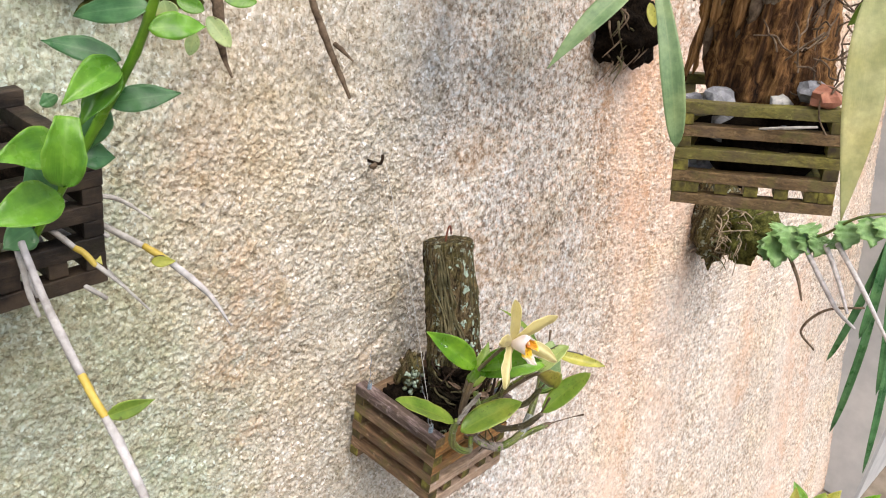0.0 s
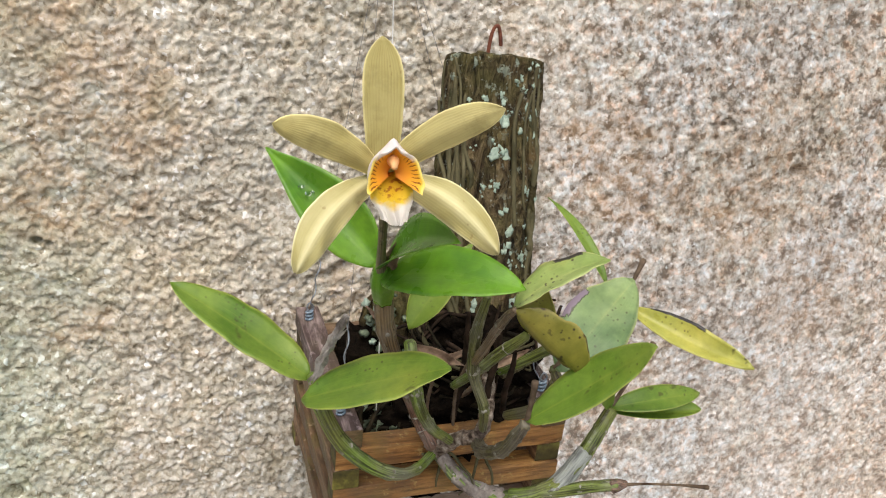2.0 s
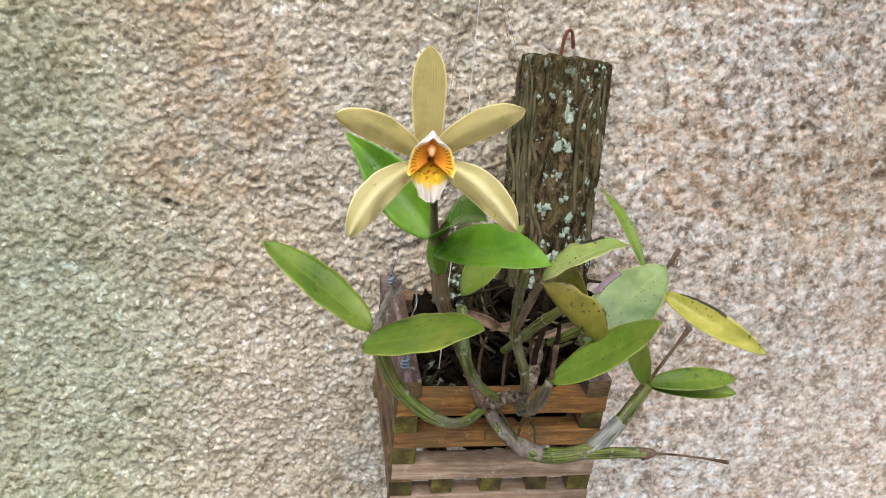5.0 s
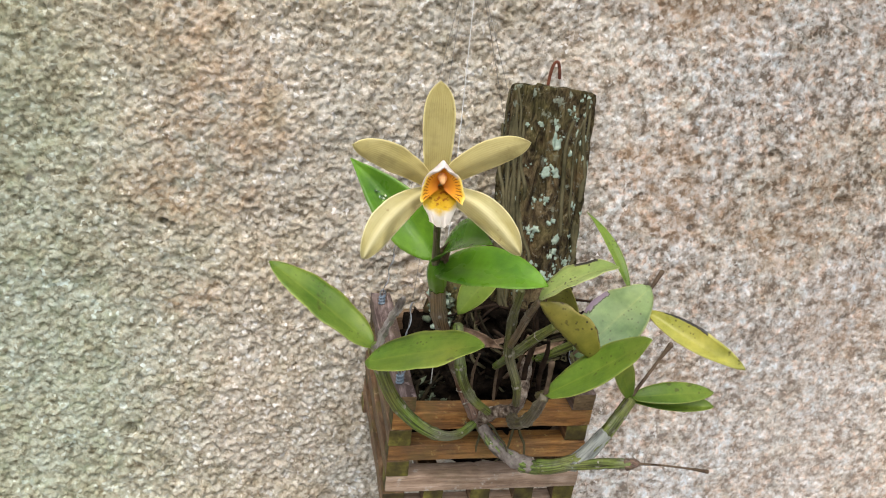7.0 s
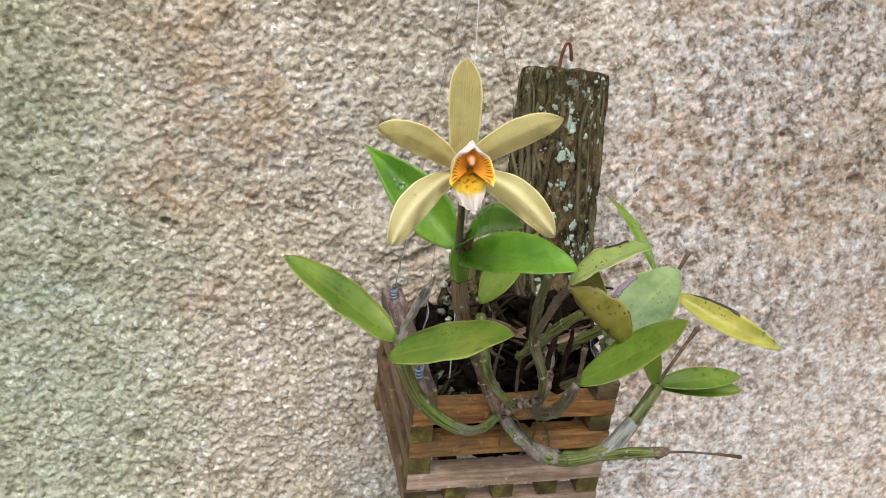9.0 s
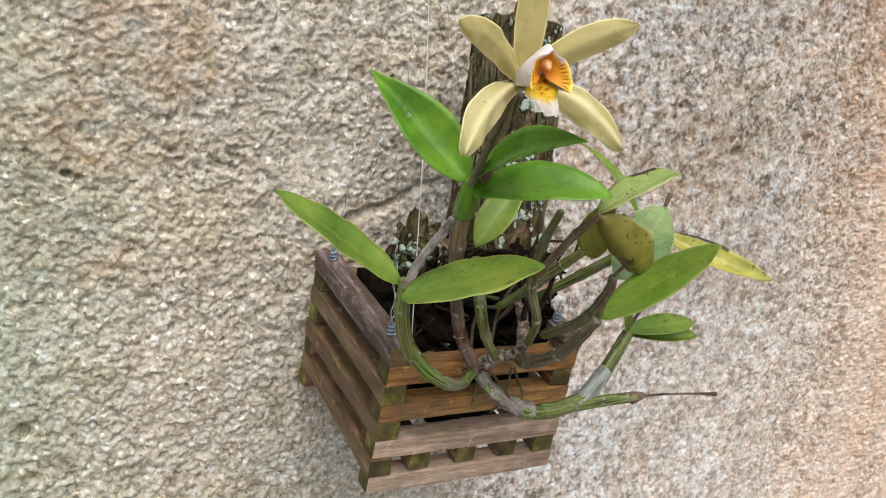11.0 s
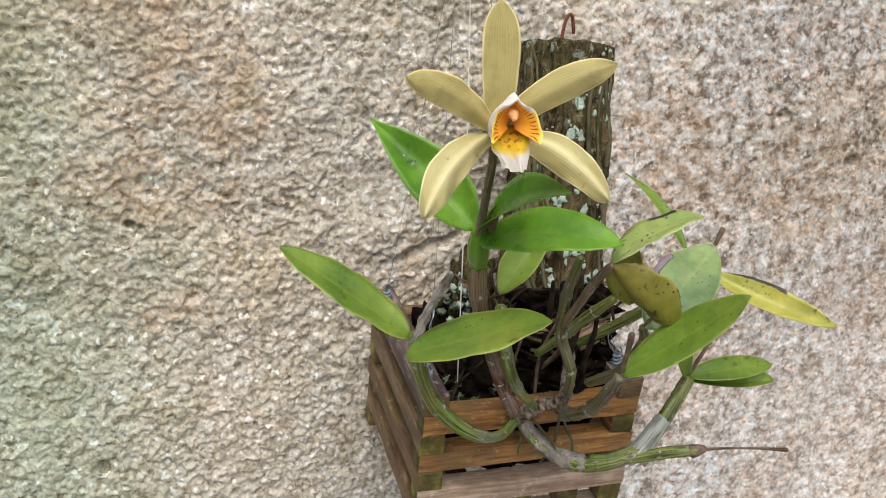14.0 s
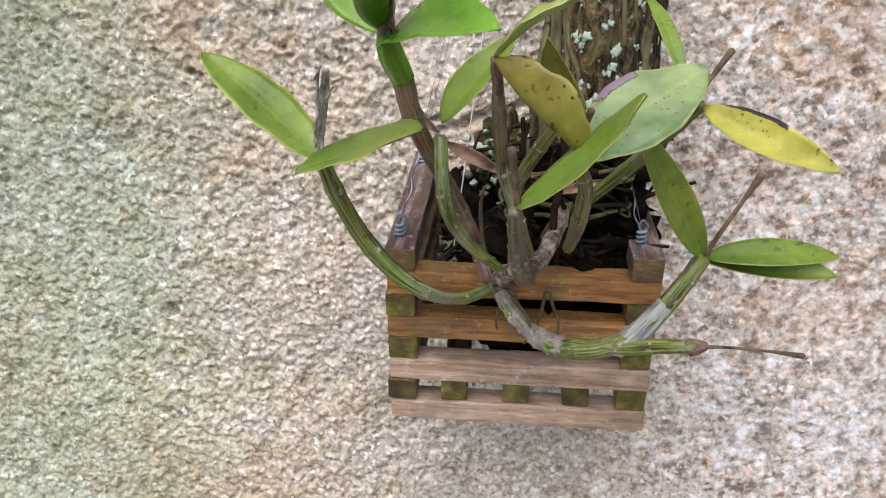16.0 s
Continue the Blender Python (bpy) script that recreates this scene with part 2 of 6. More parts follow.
def leaf_material(name, deep, light, rib, blotch=None, amount=0.0, rough=0.32, spots=0.0, scar=None):
    k = Mat(name, rough, spec=0.35)
    u = k.sep(k.co.outputs["UV"])
    vein = k.noise(1.0, 2, 0.5, k.stretch(2.5, 42, 1, "UV"))
    c = k.mix(k.ramp(k.noise(30, 4, 0.55), [(0.36, 0.0), (0.64, 1.0)]), deep, light)
    c = k.mix(k.math("MULTIPLY", k.ramp(vein, [(0.4, 0.0), (0.62, 1.0)]), 0.28), c, light)
    mid = k.math("ABSOLUTE", k.math("SUBTRACT", u[1], 0.5))
    c = k.mix(k.ramp(mid, [(0.0, 0.30), (0.02, 0.10), (0.05, 0.0)]), c, rib)
    c = k.mix(k.ramp(mid, [(0.455, 0.0), (0.495, 0.6)]), c, rib)
    if blotch:
        f = k.ramp(k.noise(21, 4, 0.6), [(0.50, 0.0), (0.66, 1.0)])
        c = k.mix(k.math("MULTIPLY", f, amount), c, blotch)
    if spots:
        s = k.math("MULTIPLY", k.ramp(k.math("ADD", k.voronoi(300), k.math("MULTIPLY", k.math("SUBTRACT", k.noise(420, 3, 0.6), 0.5), 0.35)), [(0.10, 1.0), (0.26, 0.0)]), k.ramp(k.noise(45, 3), [(0.54 - 0.09 * spots, 0.0), (0.60 - 0.06 * spots, 1.0)]))
        s2 = k.ramp(k.noise(38, 4, 0.7), [(0.625, 0.0), (0.67, 1.0)])
        c = k.mix(k.math("MULTIPLY", k.math("MAXIMUM", s, s2), spots), c, (0.045, 0.03, 0.012))
    fine = k.ramp(k.noise(150, 4, 0.65), [(0.3, (0.80, 0.82, 0.78)), (0.7, (1.12, 1.10, 1.06))])
    c = k.mix(1.0, c, fine, "MULTIPLY")
    drift = k.ramp(k.noise(14, 3, 0.6), [(0.32, (0.82, 0.90, 0.80)), (0.5, (1.0, 1.0, 1.0)), (0.68, (1.22, 1.10, 1.0))])
    c = k.mix(0.8, c, drift, "MULTIPLY")
    ragged = k.math("ADD", mid, k.math("MULTIPLY", k.math("SUBTRACT", k.noise(120, 4, 0.7), 0.5), 0.09))
    if spots:
        c = k.mix(k.ramp(ragged, [(0.455, 0.0), (0.50, 0.75)]), c, tuple(min(1, v * 1.15 + 0.02) for v in rib))
        scab = k.math("MULTIPLY", k.ramp(ragged, [(0.47, 0.0), (0.50, 1.0)]), k.ramp(k.noise(40, 3, 0.6), [(0.56, 0.0), (0.62, 1.0)]))
        c = k.mix(k.math("MULTIPLY", scab, spots), c, (0.05, 0.03, 0.012))
    if scar:
        # withered patch along one edge
        u0, u1, v1, tone = scar
        wob = k.math("MULTIPLY", k.math("SUBTRACT", k.noise(90, 4, 0.7), 0.5), 0.30)
        uu, vv = k.math("ADD", u[0], wob), k.math("ADD", u[1], k.math("MULTIPLY", wob, 0.6))
        half = (u1 - u0) / 2
        along = k.math("SUBTRACT", 1.0, k.math("DIVIDE", k.math("ABSOLUTE", k.math("SUBTRACT", uu, (u0 + u1) / 2)), half))
        across = k.math("SUBTRACT", v1, vv)
        f = k.math("MINIMUM", k.math("MULTIPLY", along, 6.0), k.math("MULTIPLY", across, 30.0))
        c = k.mix(k.ramp(f, [(0.0, 0.0), (0.08, 0.8), (0.35, 0.8)]), c, (0.03, 0.02, 0.012))
        c = k.mix(k.ramp(f, [(0.40, 0.0), (0.75, 1.0)]), c, tone)
    k.color(c)
    k.rough(k.ramp(k.noise(60, 3), [(0.3, rough - 0.07), (0.7, rough + 0.14)]))
    k.b.inputs["Subsurface Weight"].default_value = 0.0
    k.bump(vein, 0.16, 0.0008)
    return k.m


def plain_material(name, a, b, scale, rough=0.7, metal=0.0, bumps=0.4, dist=0.001, spec=0.4, detail=4):
    k = Mat(name, rough, metal, spec)
    n = k.noise(scale, detail, 0.6)
    k.color(k.ramp(n, [(0.32, a), (0.68, b)])).bump(n, bumps, dist)
    return k.m


def cane_material(name, green, grey, amount):
    k = Mat(name, 0.5, spec=0.4)
    f = k.ramp(k.noise(45, 4, 0.65), [(0.5 - 0.25 * amount, 0.0), (0.72 - 0.25 * amount, 1.0)])
    lines = k.noise(1.0, 3, 0.55, k.stretch(2.5, 22, 1, "UV"))
    c = k.mix(k.ramp(lines, [(0.38, 0.0), (0.60, 1.0)]), tuple(v * 0.30 for v in green), tuple(min(1, v * 2.0 + 0.012) for v in green))
    c = k.mix(k.ramp(k.noise(20, 3, 0.6), [(0.42, 0.0), (0.66, 0.6)]), c, k.mix(k.ramp(lines, [(0.4, 0.0), (0.6, 1.0)]), (0.07, 0.055, 0.018), (0.26, 0.24, 0.075)))
    c = k.mix(k.math("MULTIPLY", f, 0.8), c, k.mix(k.ramp(lines, [(0.35, 0.0), (0.65, 1.0)]), tuple(v * 0.45 for v in grey), grey))
    scar = k.math("MULTIPLY", k.ramp(k.noise(1.0, 4, 0.65, k.stretch(14, 9, 1, "UV")), [(0.58, 0.0), (0.64, 1.0)]), k.ramp(k.noise(60, 3), [(0.42, 0.0), (0.56, 1.0)]))
    c = k.mix(k.math("MULTIPLY", scar, 0.55), c, (0.34, 0.34, 0.27))
    fleck = k.ramp(k.noise(210, 3, 0.65), [(0.60, 0.0), (0.68, 1.0)])
    c = k.mix(k.math("MULTIPLY", fleck, 0.6), c, (0.04, 0.032, 0.015))
    k.color(c).bump(k.math("ADD", lines, k.math("MULTIPLY", fleck, 0.3)), 0.6, 0.0013)
    return k.m


def bark_material():
    k = Mat("old_bark", 0.92, spec=0.2)
    n = k.noise(1.0, 6, 0.72, k.stretch(130, 130, 32), 1.0)
    c = k.ramp(n, [(0.34, (0.005, 0.004, 0.003)), (0.45, (0.042, 0.030, 0.015)), (0.55, (0.140, 0.105, 0.052)), (0.70, (0.31, 0.25, 0.145))])
    g = k.ramp(k.noise(24, 5, 0.65), [(0.42, 0.0), (0.58, 1.0)])
    c = k.mix(k.math("MULTIPLY", g, 0.62), c, k.mix(k.ramp(n, [(0.38, 0.0), (0.62, 1.0)]), (0.018, 0.018, 0.005), (0.155, 0.145, 0.045)))
    warm = k.ramp(k.noise(17, 4, 0.6), [(0.54, 0.0), (0.66, 1.0)])
    c = k.mix(k.math("MULTIPLY", warm, 0.5), c, k.mix(k.ramp(n, [(0.38, 0.0), (0.62, 1.0)]), (0.03, 0.014, 0.006), (0.20, 0.115, 0.05)))
    crust = k.math("MULTIPLY", k.ramp(k.noise(105, 5, 0.7), [(0.565, 0.0), (0.60, 1.0)]), k.ramp(k.noise(19, 3), [(0.48, 0.0), (0.58, 1.0)]))
    c = k.mix(k.math("MULTIPLY", crust, 0.85), c, (0.40, 0.46, 0.36))
    fleck = k.ramp(k.noise(300, 2, 0.6), [(0.66, 0.0), (0.72, 1.0)])
    c = k.mix(k.math("MULTIPLY", fleck, 0.5), c, (0.40, 0.40, 0.32))
    k.color(c).bump(k.math("ADD", n, k.math("MULTIPLY", k.noise(220, 3), 0.35)), 1.0, 0.008)
    return k.m


def fibre_material():
    k = Mat("fibrous_brown_bark", 0.9, spec=0.2)
    n = k.noise(1.0, 6, 0.7, k.stretch(75, 75, 9), 0.6)
    k.color(k.ramp(n, [(0.34, (0.008, 0.005, 0.003)), (0.46, (0.07, 0.033, 0.013)), (0.58, (0.24, 0.125, 0.046)), (0.74, (0.48, 0.29, 0.13))])).bump(n, 1.0, 0.008)
    return k.m


def petal_material(name, body, edge, line, stripes, fold_highlight=0.0):
    k = Mat(name, 0.5, spec=0.25)
    u = k.sep(k.co.outputs["UV"])
    veins = k.math("SINE", k.math("ADD", k.math("MULTIPLY", u[1], 88.0), k.math("MULTIPLY", k.noise(70, 2), 7.0)))
    veins = k.math("MULTIPLY", veins, k.ramp(k.noise(1.0, 3, 0.6, k.stretch(3, 30, 1, "UV")), [(0.30, 0.35), (0.55, 1.0)]))
    c = k.mix(k.math("MULTIPLY", k.ramp(veins, [(0.45, 0.0), (1.0, 1.0)]), stripes), body, line)
    c = k.mix(k.ramp(k.noise(32, 4, 0.6), [(0.36, 0.0), (0.66, 0.4)]), c, edge)
    c = k.mix(k.ramp(k.noise(48, 5, 0.7), [(0.52, 0.0), (0.70, 0.55)]), c, tuple(v * 0.55 for v in body))
    # pale midband, painted brighter as the highlight along the sepal's fold
    if fold_highlight:
        mid = k.math("ABSOLUTE", k.math("SUBTRACT", k.math("ADD", u[1], k.math("MULTIPLY", k.math("SUBTRACT", k.noise(40, 3), 0.5), 0.3)), 0.5))
        c = k.mix(k.math("MULTIPLY", k.ramp(mid, [(0.02, 1.0), (0.20, 0.0)]), fold_highlight), c, tuple(min(1, v * 1.3) for v in edge))
    spot = k.ramp(k.noise(230, 2), [(0.69, 0.0), (0.74, 1.0)])
    c = k.mix(k.math("MULTIPLY", spot, 0.4), c, (0.16, 0.09, 0.02))
    rim = k.math("ABSOLUTE", k.math("SUBTRACT", u[1], 0.5))
    c = k.mix(k.ramp(rim, [(0.435, 0.0), (0.48, 0.9)]), c, tuple(min(1, v * 1.35) for v in edge))
    k.color(c).bump(veins, 0.12, 0.0005)
    k.b.inputs["Sheen Weight"].default_value = 0.1
    return k.m


def rhizome_material():
    k = Mat("ringed_rhizome", 0.9, spec=0.15)
    u = k.sep(k.co.outputs["UV"])
    rings = k.math("SINE", k.math("ADD", k.math("MULTIPLY", u[0], 95.0), k.math("MULTIPLY", k.noise(150, 2), 4.0)))
    c = k.ramp(k.noise(170, 4, 0.65), [(0.34, (0.040, 0.027, 0.020)), (0.50, (0.20, 0.155, 0.118)), (0.66, (0.47, 0.42, 0.355))])
    c = k.mix(k.ramp(rings, [(0.6, 0.0), (0.95, 0.3)]), c, (0.035, 0.024, 0.018))
    k.color(c).bump(k.math("SUBTRACT", k.noise(170, 4), k.math("MULTIPLY", k.ramp(rings, [(0.4, 0.0), (1.0, 1.0)]), 0.4)), 0.9, 0.002)
    return k.m


def throat_material():
    k = Mat("orange_throat", 0.5, spec=0.25)
    u = k.sep(k.co.outputs["UV"])
    c = k.ramp(u[0], [(0.0, (0.50, 0.16, 0.02)), (0.45, (0.74, 0.31, 0.025)), (0.80, (0.82, 0.40, 0.03)), (0.92, (0.84, 0.52, 0.05)), (1.0, (0.86, 0.66, 0.16))])
    lines = k.math("SINE", k.math("ADD", k.math("MULTIPLY", u[1], 150.0), k.math("MULTIPLY", k.noise(240, 3), 9.0)))
    side = k.math("ABSOLUTE", k.math("SUBTRACT", u[1], 0.5))
    inner = k.math("MULTIPLY", k.ramp(u[0], [(0.50, 0.0), (0.62, 1.0), (0.86, 1.0), (0.94, 0.0)]), k.ramp(side, [(0.10, 0.0), (0.18, 0.9)]))
    c = k.mix(k.math("MULTIPLY", k.ramp(lines, [(0.45, 0.0), (0.80, 1.0)]), inner), c, (0.17, 0.035, 0.006))
    # the rolled upper rim is white
    brow = k.math("MULTIPLY", k.ramp(u[0], [(0.78, 0.0), (0.86, 1.0)]), k.ramp(side, [(0.17, 1.0), (0.24, 0.0)]))
    c = k.mix(brow, c, (0.82, 0.77, 0.72))
    k.color(c)
    return k.m


def midlobe_material():
    k = Mat("yellow_and_white_lip", 0.5, spec=0.25)
    u = k.sep(k.co.outputs["UV"])
    side = k.math("MULTIPLY", k.math("ABSOLUTE", k.math("SUBTRACT", u[1], 0.5)), 0.16)
    f = k.math("ADD", k.math("ADD", u[0], side), k.math("MULTIPLY", k.math("SUBTRACT", k.noise(170, 3), 0.5), 0.34))
    c = k.ramp(f, [(0.0, (0.58, 0.20, 0.02)), (0.25, (0.80, 0.46, 0.025)), (0.66, (0.88, 0.64, 0.04)), (0.80, (0.85, 0.81, 0.75))])
    dots = k.ramp(k.noise(330, 3), [(0.52, 0.0), (0.60, 1.0)])
    c = k.mix(k.math("MULTIPLY", k.math("MULTIPLY", dots, k.ramp(f, [(0.50, 1.0), (0.72, 0.0)])), 0.85), c, (0.42, 0.11, 0.01))
    k.color(c).bump(k.noise(260, 2), 0.3, 0.0006)
    return k.m


STONE = stone_material()
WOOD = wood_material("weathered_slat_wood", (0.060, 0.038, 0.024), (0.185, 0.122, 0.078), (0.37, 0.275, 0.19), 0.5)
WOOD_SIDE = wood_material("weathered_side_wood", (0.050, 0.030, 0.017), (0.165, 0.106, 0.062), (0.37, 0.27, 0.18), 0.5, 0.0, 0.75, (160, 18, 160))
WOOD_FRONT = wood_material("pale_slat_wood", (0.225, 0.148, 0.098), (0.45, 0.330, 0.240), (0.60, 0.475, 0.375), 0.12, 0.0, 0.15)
WOOD_ORANGE = wood_material("orange_slat_wood", (0.095, 0.043, 0.014), (0.33, 0.172, 0.054), (0.52, 0.315, 0.115), 0.25)
WOOD_RAIL = wood_material("damp_purple_wood", (0.022, 0.013, 0.012), (0.085, 0.058, 0.056), (0.36, 0.30, 0.305), 0.15, 0.0, 0.3, (150, 24, 150))
WOOD_GREEN = wood_material("algae_slat_wood", (0.060, 0.055, 0.014), (0.150, 0.140, 0.030), (0.26, 0.25, 0.065), 0.7, 0.0, 0.3, (60, 60, 160))
WOOD_DAMP = wood_material("damp_brown_slat_wood", (0.050, 0.034, 0.016), (0.135, 0.092, 0.042), (0.24, 0.175, 0.09), 0.5, 0.0, 0.4, (60, 60, 160))
WOOD_BLACK = wood_material("wet_dark_wood", (0.003, 0.0025, 0.002), (0.009, 0.007, 0.0055), (0.022, 0.017, 0.013), 0.05)
WOOD_END = end_wood_material()
BARK = bark_material()
BARK_RED = fibre_material()
LICHEN_DIM = plain_material("grey_green_lichen", (0.06, 0.08, 0.05), (0.22, 0.27, 0.18), 160, 0.95, 0, 0.8, 0.0015)
LICHEN = plain_material("mint_lichen", (0.22, 0.30, 0.235), (0.44, 0.53, 0.43), 160, 0.95, 0, 0.8, 0.0015)
MOSS_BRIGHT = plain_material("yellow_green_moss", (0.022, 0.025, 0.008), (0.13, 0.135, 0.035), 110, 1.0, 0, 1.0, 0.004, 0.1)
MOSS = plain_material("dark_moss", (0.016, 0.020, 0.008), (0.085, 0.10, 0.03), 90, 0.95, 0, 0.9, 0.003)
# root colour with the basket's inner shade painted into it
SHADED_ROOT = plain_material("shade_dark_root", (0.004, 0.003, 0.002), (0.030, 0.024, 0.012), 70, 0.9, 0, 0.4, 0.001, 0.15)
# bark colour lowered to near black to stand in for shade inside the baskets
SOIL = plain_material("shade_black_substrate", (0.002, 0.0017, 0.0013), (0.014, 0.010, 0.0065), 120, 1.0, 0, 1.0, 0.006, 0.05)
ROOT = plain_material("grey_green_root", (0.045, 0.042, 0.020), (0.15, 0.132, 0.072), 60, 0.9, 0, 0.5, 0.001, 0.15)
TWIG = plain_material("dry_brown_twig", (0.050, 0.034, 0.022), (0.21, 0.155, 0.105), 85, 0.9, 0, 0.6, 0.001, 0.15)
BRACT = plain_material("papery_grey_sheath", (0.13, 0.11, 0.095), (0.54, 0.50, 0.45), 95, 0.8, 0, 0.8, 0.0015)
LEAF_NEW = leaf_material("fresh_green_leaf", (0.065, 0.185, 0.010), (0.145, 0.315, 0.020), (0.20, 0.36, 0.04), (0.035, 0.115, 0.010), 0.5, 0.27)
LEAF_MID = leaf_material("green_leaf", (0.076, 0.150, 0.015), (0.165, 0.250, 0.034), (0.30, 0.34, 0.06), (0.23, 0.285, 0.045), 0.6, 0.36, 0.6)
LEAF_OLD = leaf_material("old_pale_leaf", (0.15, 0.23, 0.085), (0.26, 0.35, 0.15), (0.38, 0.42, 0.17), (0.33, 0.34, 0.09), 0.45, 0.4, 0.85)
LEAF_YELLOW = leaf_material("yellow_leaf", (0.29, 0.295, 0.045), (0.43, 0.425, 0.10), (0.42, 0.38, 0.11), (0.20, 0.21, 0.022), 0.8, 0.32, 1.0, (0.14, 0.55, 0.09, (0.025, 0.022, 0.022)))
LEAF_SCARRED = leaf_material("scarred_pale_leaf", (0.135, 0.225, 0.085), (0.24, 0.335, 0.145), (0.38, 0.42, 0.17), (0.10, 0.165, 0.075), 0.7, 0.36, 0.7, (0.34, 0.66, 0.10, (0.23, 0.18, 0.225)))
LEAF_OLIVE = leaf_material("olive_green_leaf", (0.20, 0.23, 0.03), (0.33, 0.35, 0.06), (0.42, 0.40, 0.09), (0.15, 0.13, 0.02), 0.5, 0.4, 0.85)
LEAF_SPECK = leaf_material("yellow_green_speckled_leaf", (0.20, 0.28, 0.070), (0.32, 0.40, 0.14), (0.46, 0.47, 0.19), (0.29, 0.31, 0.07), 0.5, 0.36, 1.0, (0.50, 0.80, 0.10, (0.04, 0.035, 0.03)))
LEAF_BROWN = leaf_material("olive_brown_leaf", (0.135, 0.125, 0.018), (0.25, 0.22, 0.040), (0.30, 0.25, 0.06), (0.085, 0.050, 0.014), 0.8, 0.42, 1.0)
LEAF_DARK = leaf_material("dark_blue_green_leaf", (0.022, 0.085, 0.028), (0.075, 0.19, 0.075), (0.15, 0.28, 0.13), None, 0, 0.3)
LEAF_STRAP = leaf_material("grey_green_strap_leaf", (0.11, 0.19, 0.085), (0.21, 0.31, 0.15), (0.28, 0.36, 0.17), None, 0, 0.42)
LEAF_CREAM = leaf_material("cream_yellow_leaf", (0.25, 0.255, 0.10), (0.34, 0.34, 0.16), (0.32, 0.33, 0.15), (0.20, 0.22, 0.07), 0.5, 0.5)
LEAF_FERN = leaf_material("light_fern_green", (0.13, 0.26, 0.085), (0.25, 0.41, 0.17), (0.30, 0.46, 0.20), (0.08, 0.18, 0.05), 0.4, 0.35)
LEAF_GLOSS = leaf_material("glossy_bright_leaf", (0.055, 0.17, 0.012), (0.125, 0.30, 0.030), (0.20, 0.38, 0.06), (0.035, 0.115, 0.012), 0.5, 0.20)
CANE_PALE = plain_material("silvery_dry_cane", (0.22, 0.205, 0.18), (0.55, 0.53, 0.49), 60, 0.7)
CANE = cane_material("green_cane", (0.088, 0.132, 0.016), (0.29, 0.29, 0.20), 0.08)
CANE_GREY = cane_material("grey_cane", (0.072, 0.082, 0.018), (0.20, 0.185, 0.13), 0.30)
CANE_SHEATH = cane_material("silver_sheathed_cane", (0.11, 0.15, 0.05), (0.47, 0.49, 0.47), 1.4)
SHEATH = plain_material("grey_brown_sheath", (0.10, 0.080, 0.066), (0.36, 0.315, 0.275), 130, 0.9, 0, 0.9, 0.002, 0.15)
CANE_OLD = cane_material("old_flaking_cane", (0.050, 0.044, 0.020), (0.19, 0.165, 0.125), 0.5)
CANE_BROWN = cane_material("brown_cane", (0.105, 0.066, 0.030), (0.27, 0.215, 0.16), 0.45)
CANE_RED = cane_material("red_brown_cane", (0.105, 0.050, 0.028), (0.26, 0.18, 0.14), 0.4)
COLLAR = plain_material("whitish_node_membrane", (0.12, 0.11, 0.075), (0.42, 0.40, 0.34), 220, 0.75, 0, 0.6, 0.001)
RHIZOME = rhizome_material()
# dry root brown, lowered further for the shade round the stump's foot
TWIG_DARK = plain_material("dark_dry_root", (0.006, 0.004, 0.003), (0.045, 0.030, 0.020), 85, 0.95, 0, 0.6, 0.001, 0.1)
HUSK = plain_material("dry_brown_husk", (0.10, 0.058, 0.034), (0.36, 0.25, 0.17), 120, 0.8, 0, 0.7, 0.0015)
PALE_ROOT = plain_material("pale_dry_root", (0.17, 0.13, 0.08), (0.42, 0.35, 0.24), 80, 0.85)
CANE_WHITE = plain_material("white_papery_cane", (0.27, 0.255, 0.24), (0.58, 0.56, 0.555), 70, 0.7, 0, 0.6, 0.0015)
CANE_YELLOW = plain_material("yellow_cane_joint", (0.40, 0.28, 0.03), (0.56, 0.44, 0.10), 40, 0.5)
SEPAL = petal_material("olive_gold_sepal", (0.385, 0.325, 0.110), (0.54, 0.48, 0.225), (0.19, 0.135, 0.035), 0.42)
SEPAL_LOW = petal_material("pale_olive_sepal", (0.375, 0.325, 0.118), (0.58, 0.54, 0.30), (0.23, 0.18, 0.05), 0.22, 0.6)
LIP_WHITE = plain_material("white_pink_lip", (0.70, 0.60, 0.57), (0.82, 0.77, 0.74), 60, 0.45, 0, 0.1, 0.0004, 0.3)
THROAT = throat_material()
MIDLOBE = midlobe_material()
COLUMN = plain_material("peach_column", (0.66, 0.32, 0.11), (0.78, 0.47, 0.22), 120, 0.45, 0, 0.1, 0.0004)
RUST = plain_material("rusted_steel", (0.10, 0.030, 0.018), (0.30, 0.105, 0.055), 140, 0.8, 0.2)
WIRE = plain_material("galvanised_wire", (0.24, 0.27, 0.31), (0.45, 0.49, 0.54), 200, 0.35, 0.85, 0.1)
CORD = plain_material("blue_grey_cord", (0.12, 0.17, 0.22), (0.30, 0.38, 0.45), 300, 0.6)
WIRE_DULL = plain_material("dull_steel_wire", (0.10, 0.095, 0.09), (0.22, 0.21, 0.20), 200, 0.5, 0.5, 0.1)
THREAD = plain_material("pale_nylon_line", (0.42, 0.42, 0.40), (0.62, 0.62, 0.60), 120, 0.4)
CHIP = plain_material("grey_gravel", (0.09, 0.095, 0.11), (0.33, 0.34, 0.36), 75, 0.85, 0, 0.7, 0.003)
CHIP_WHITE = plain_material("white_foam_chip", (0.30, 0.30, 0.28), (0.62, 0.61, 0.58), 70, 0.8)
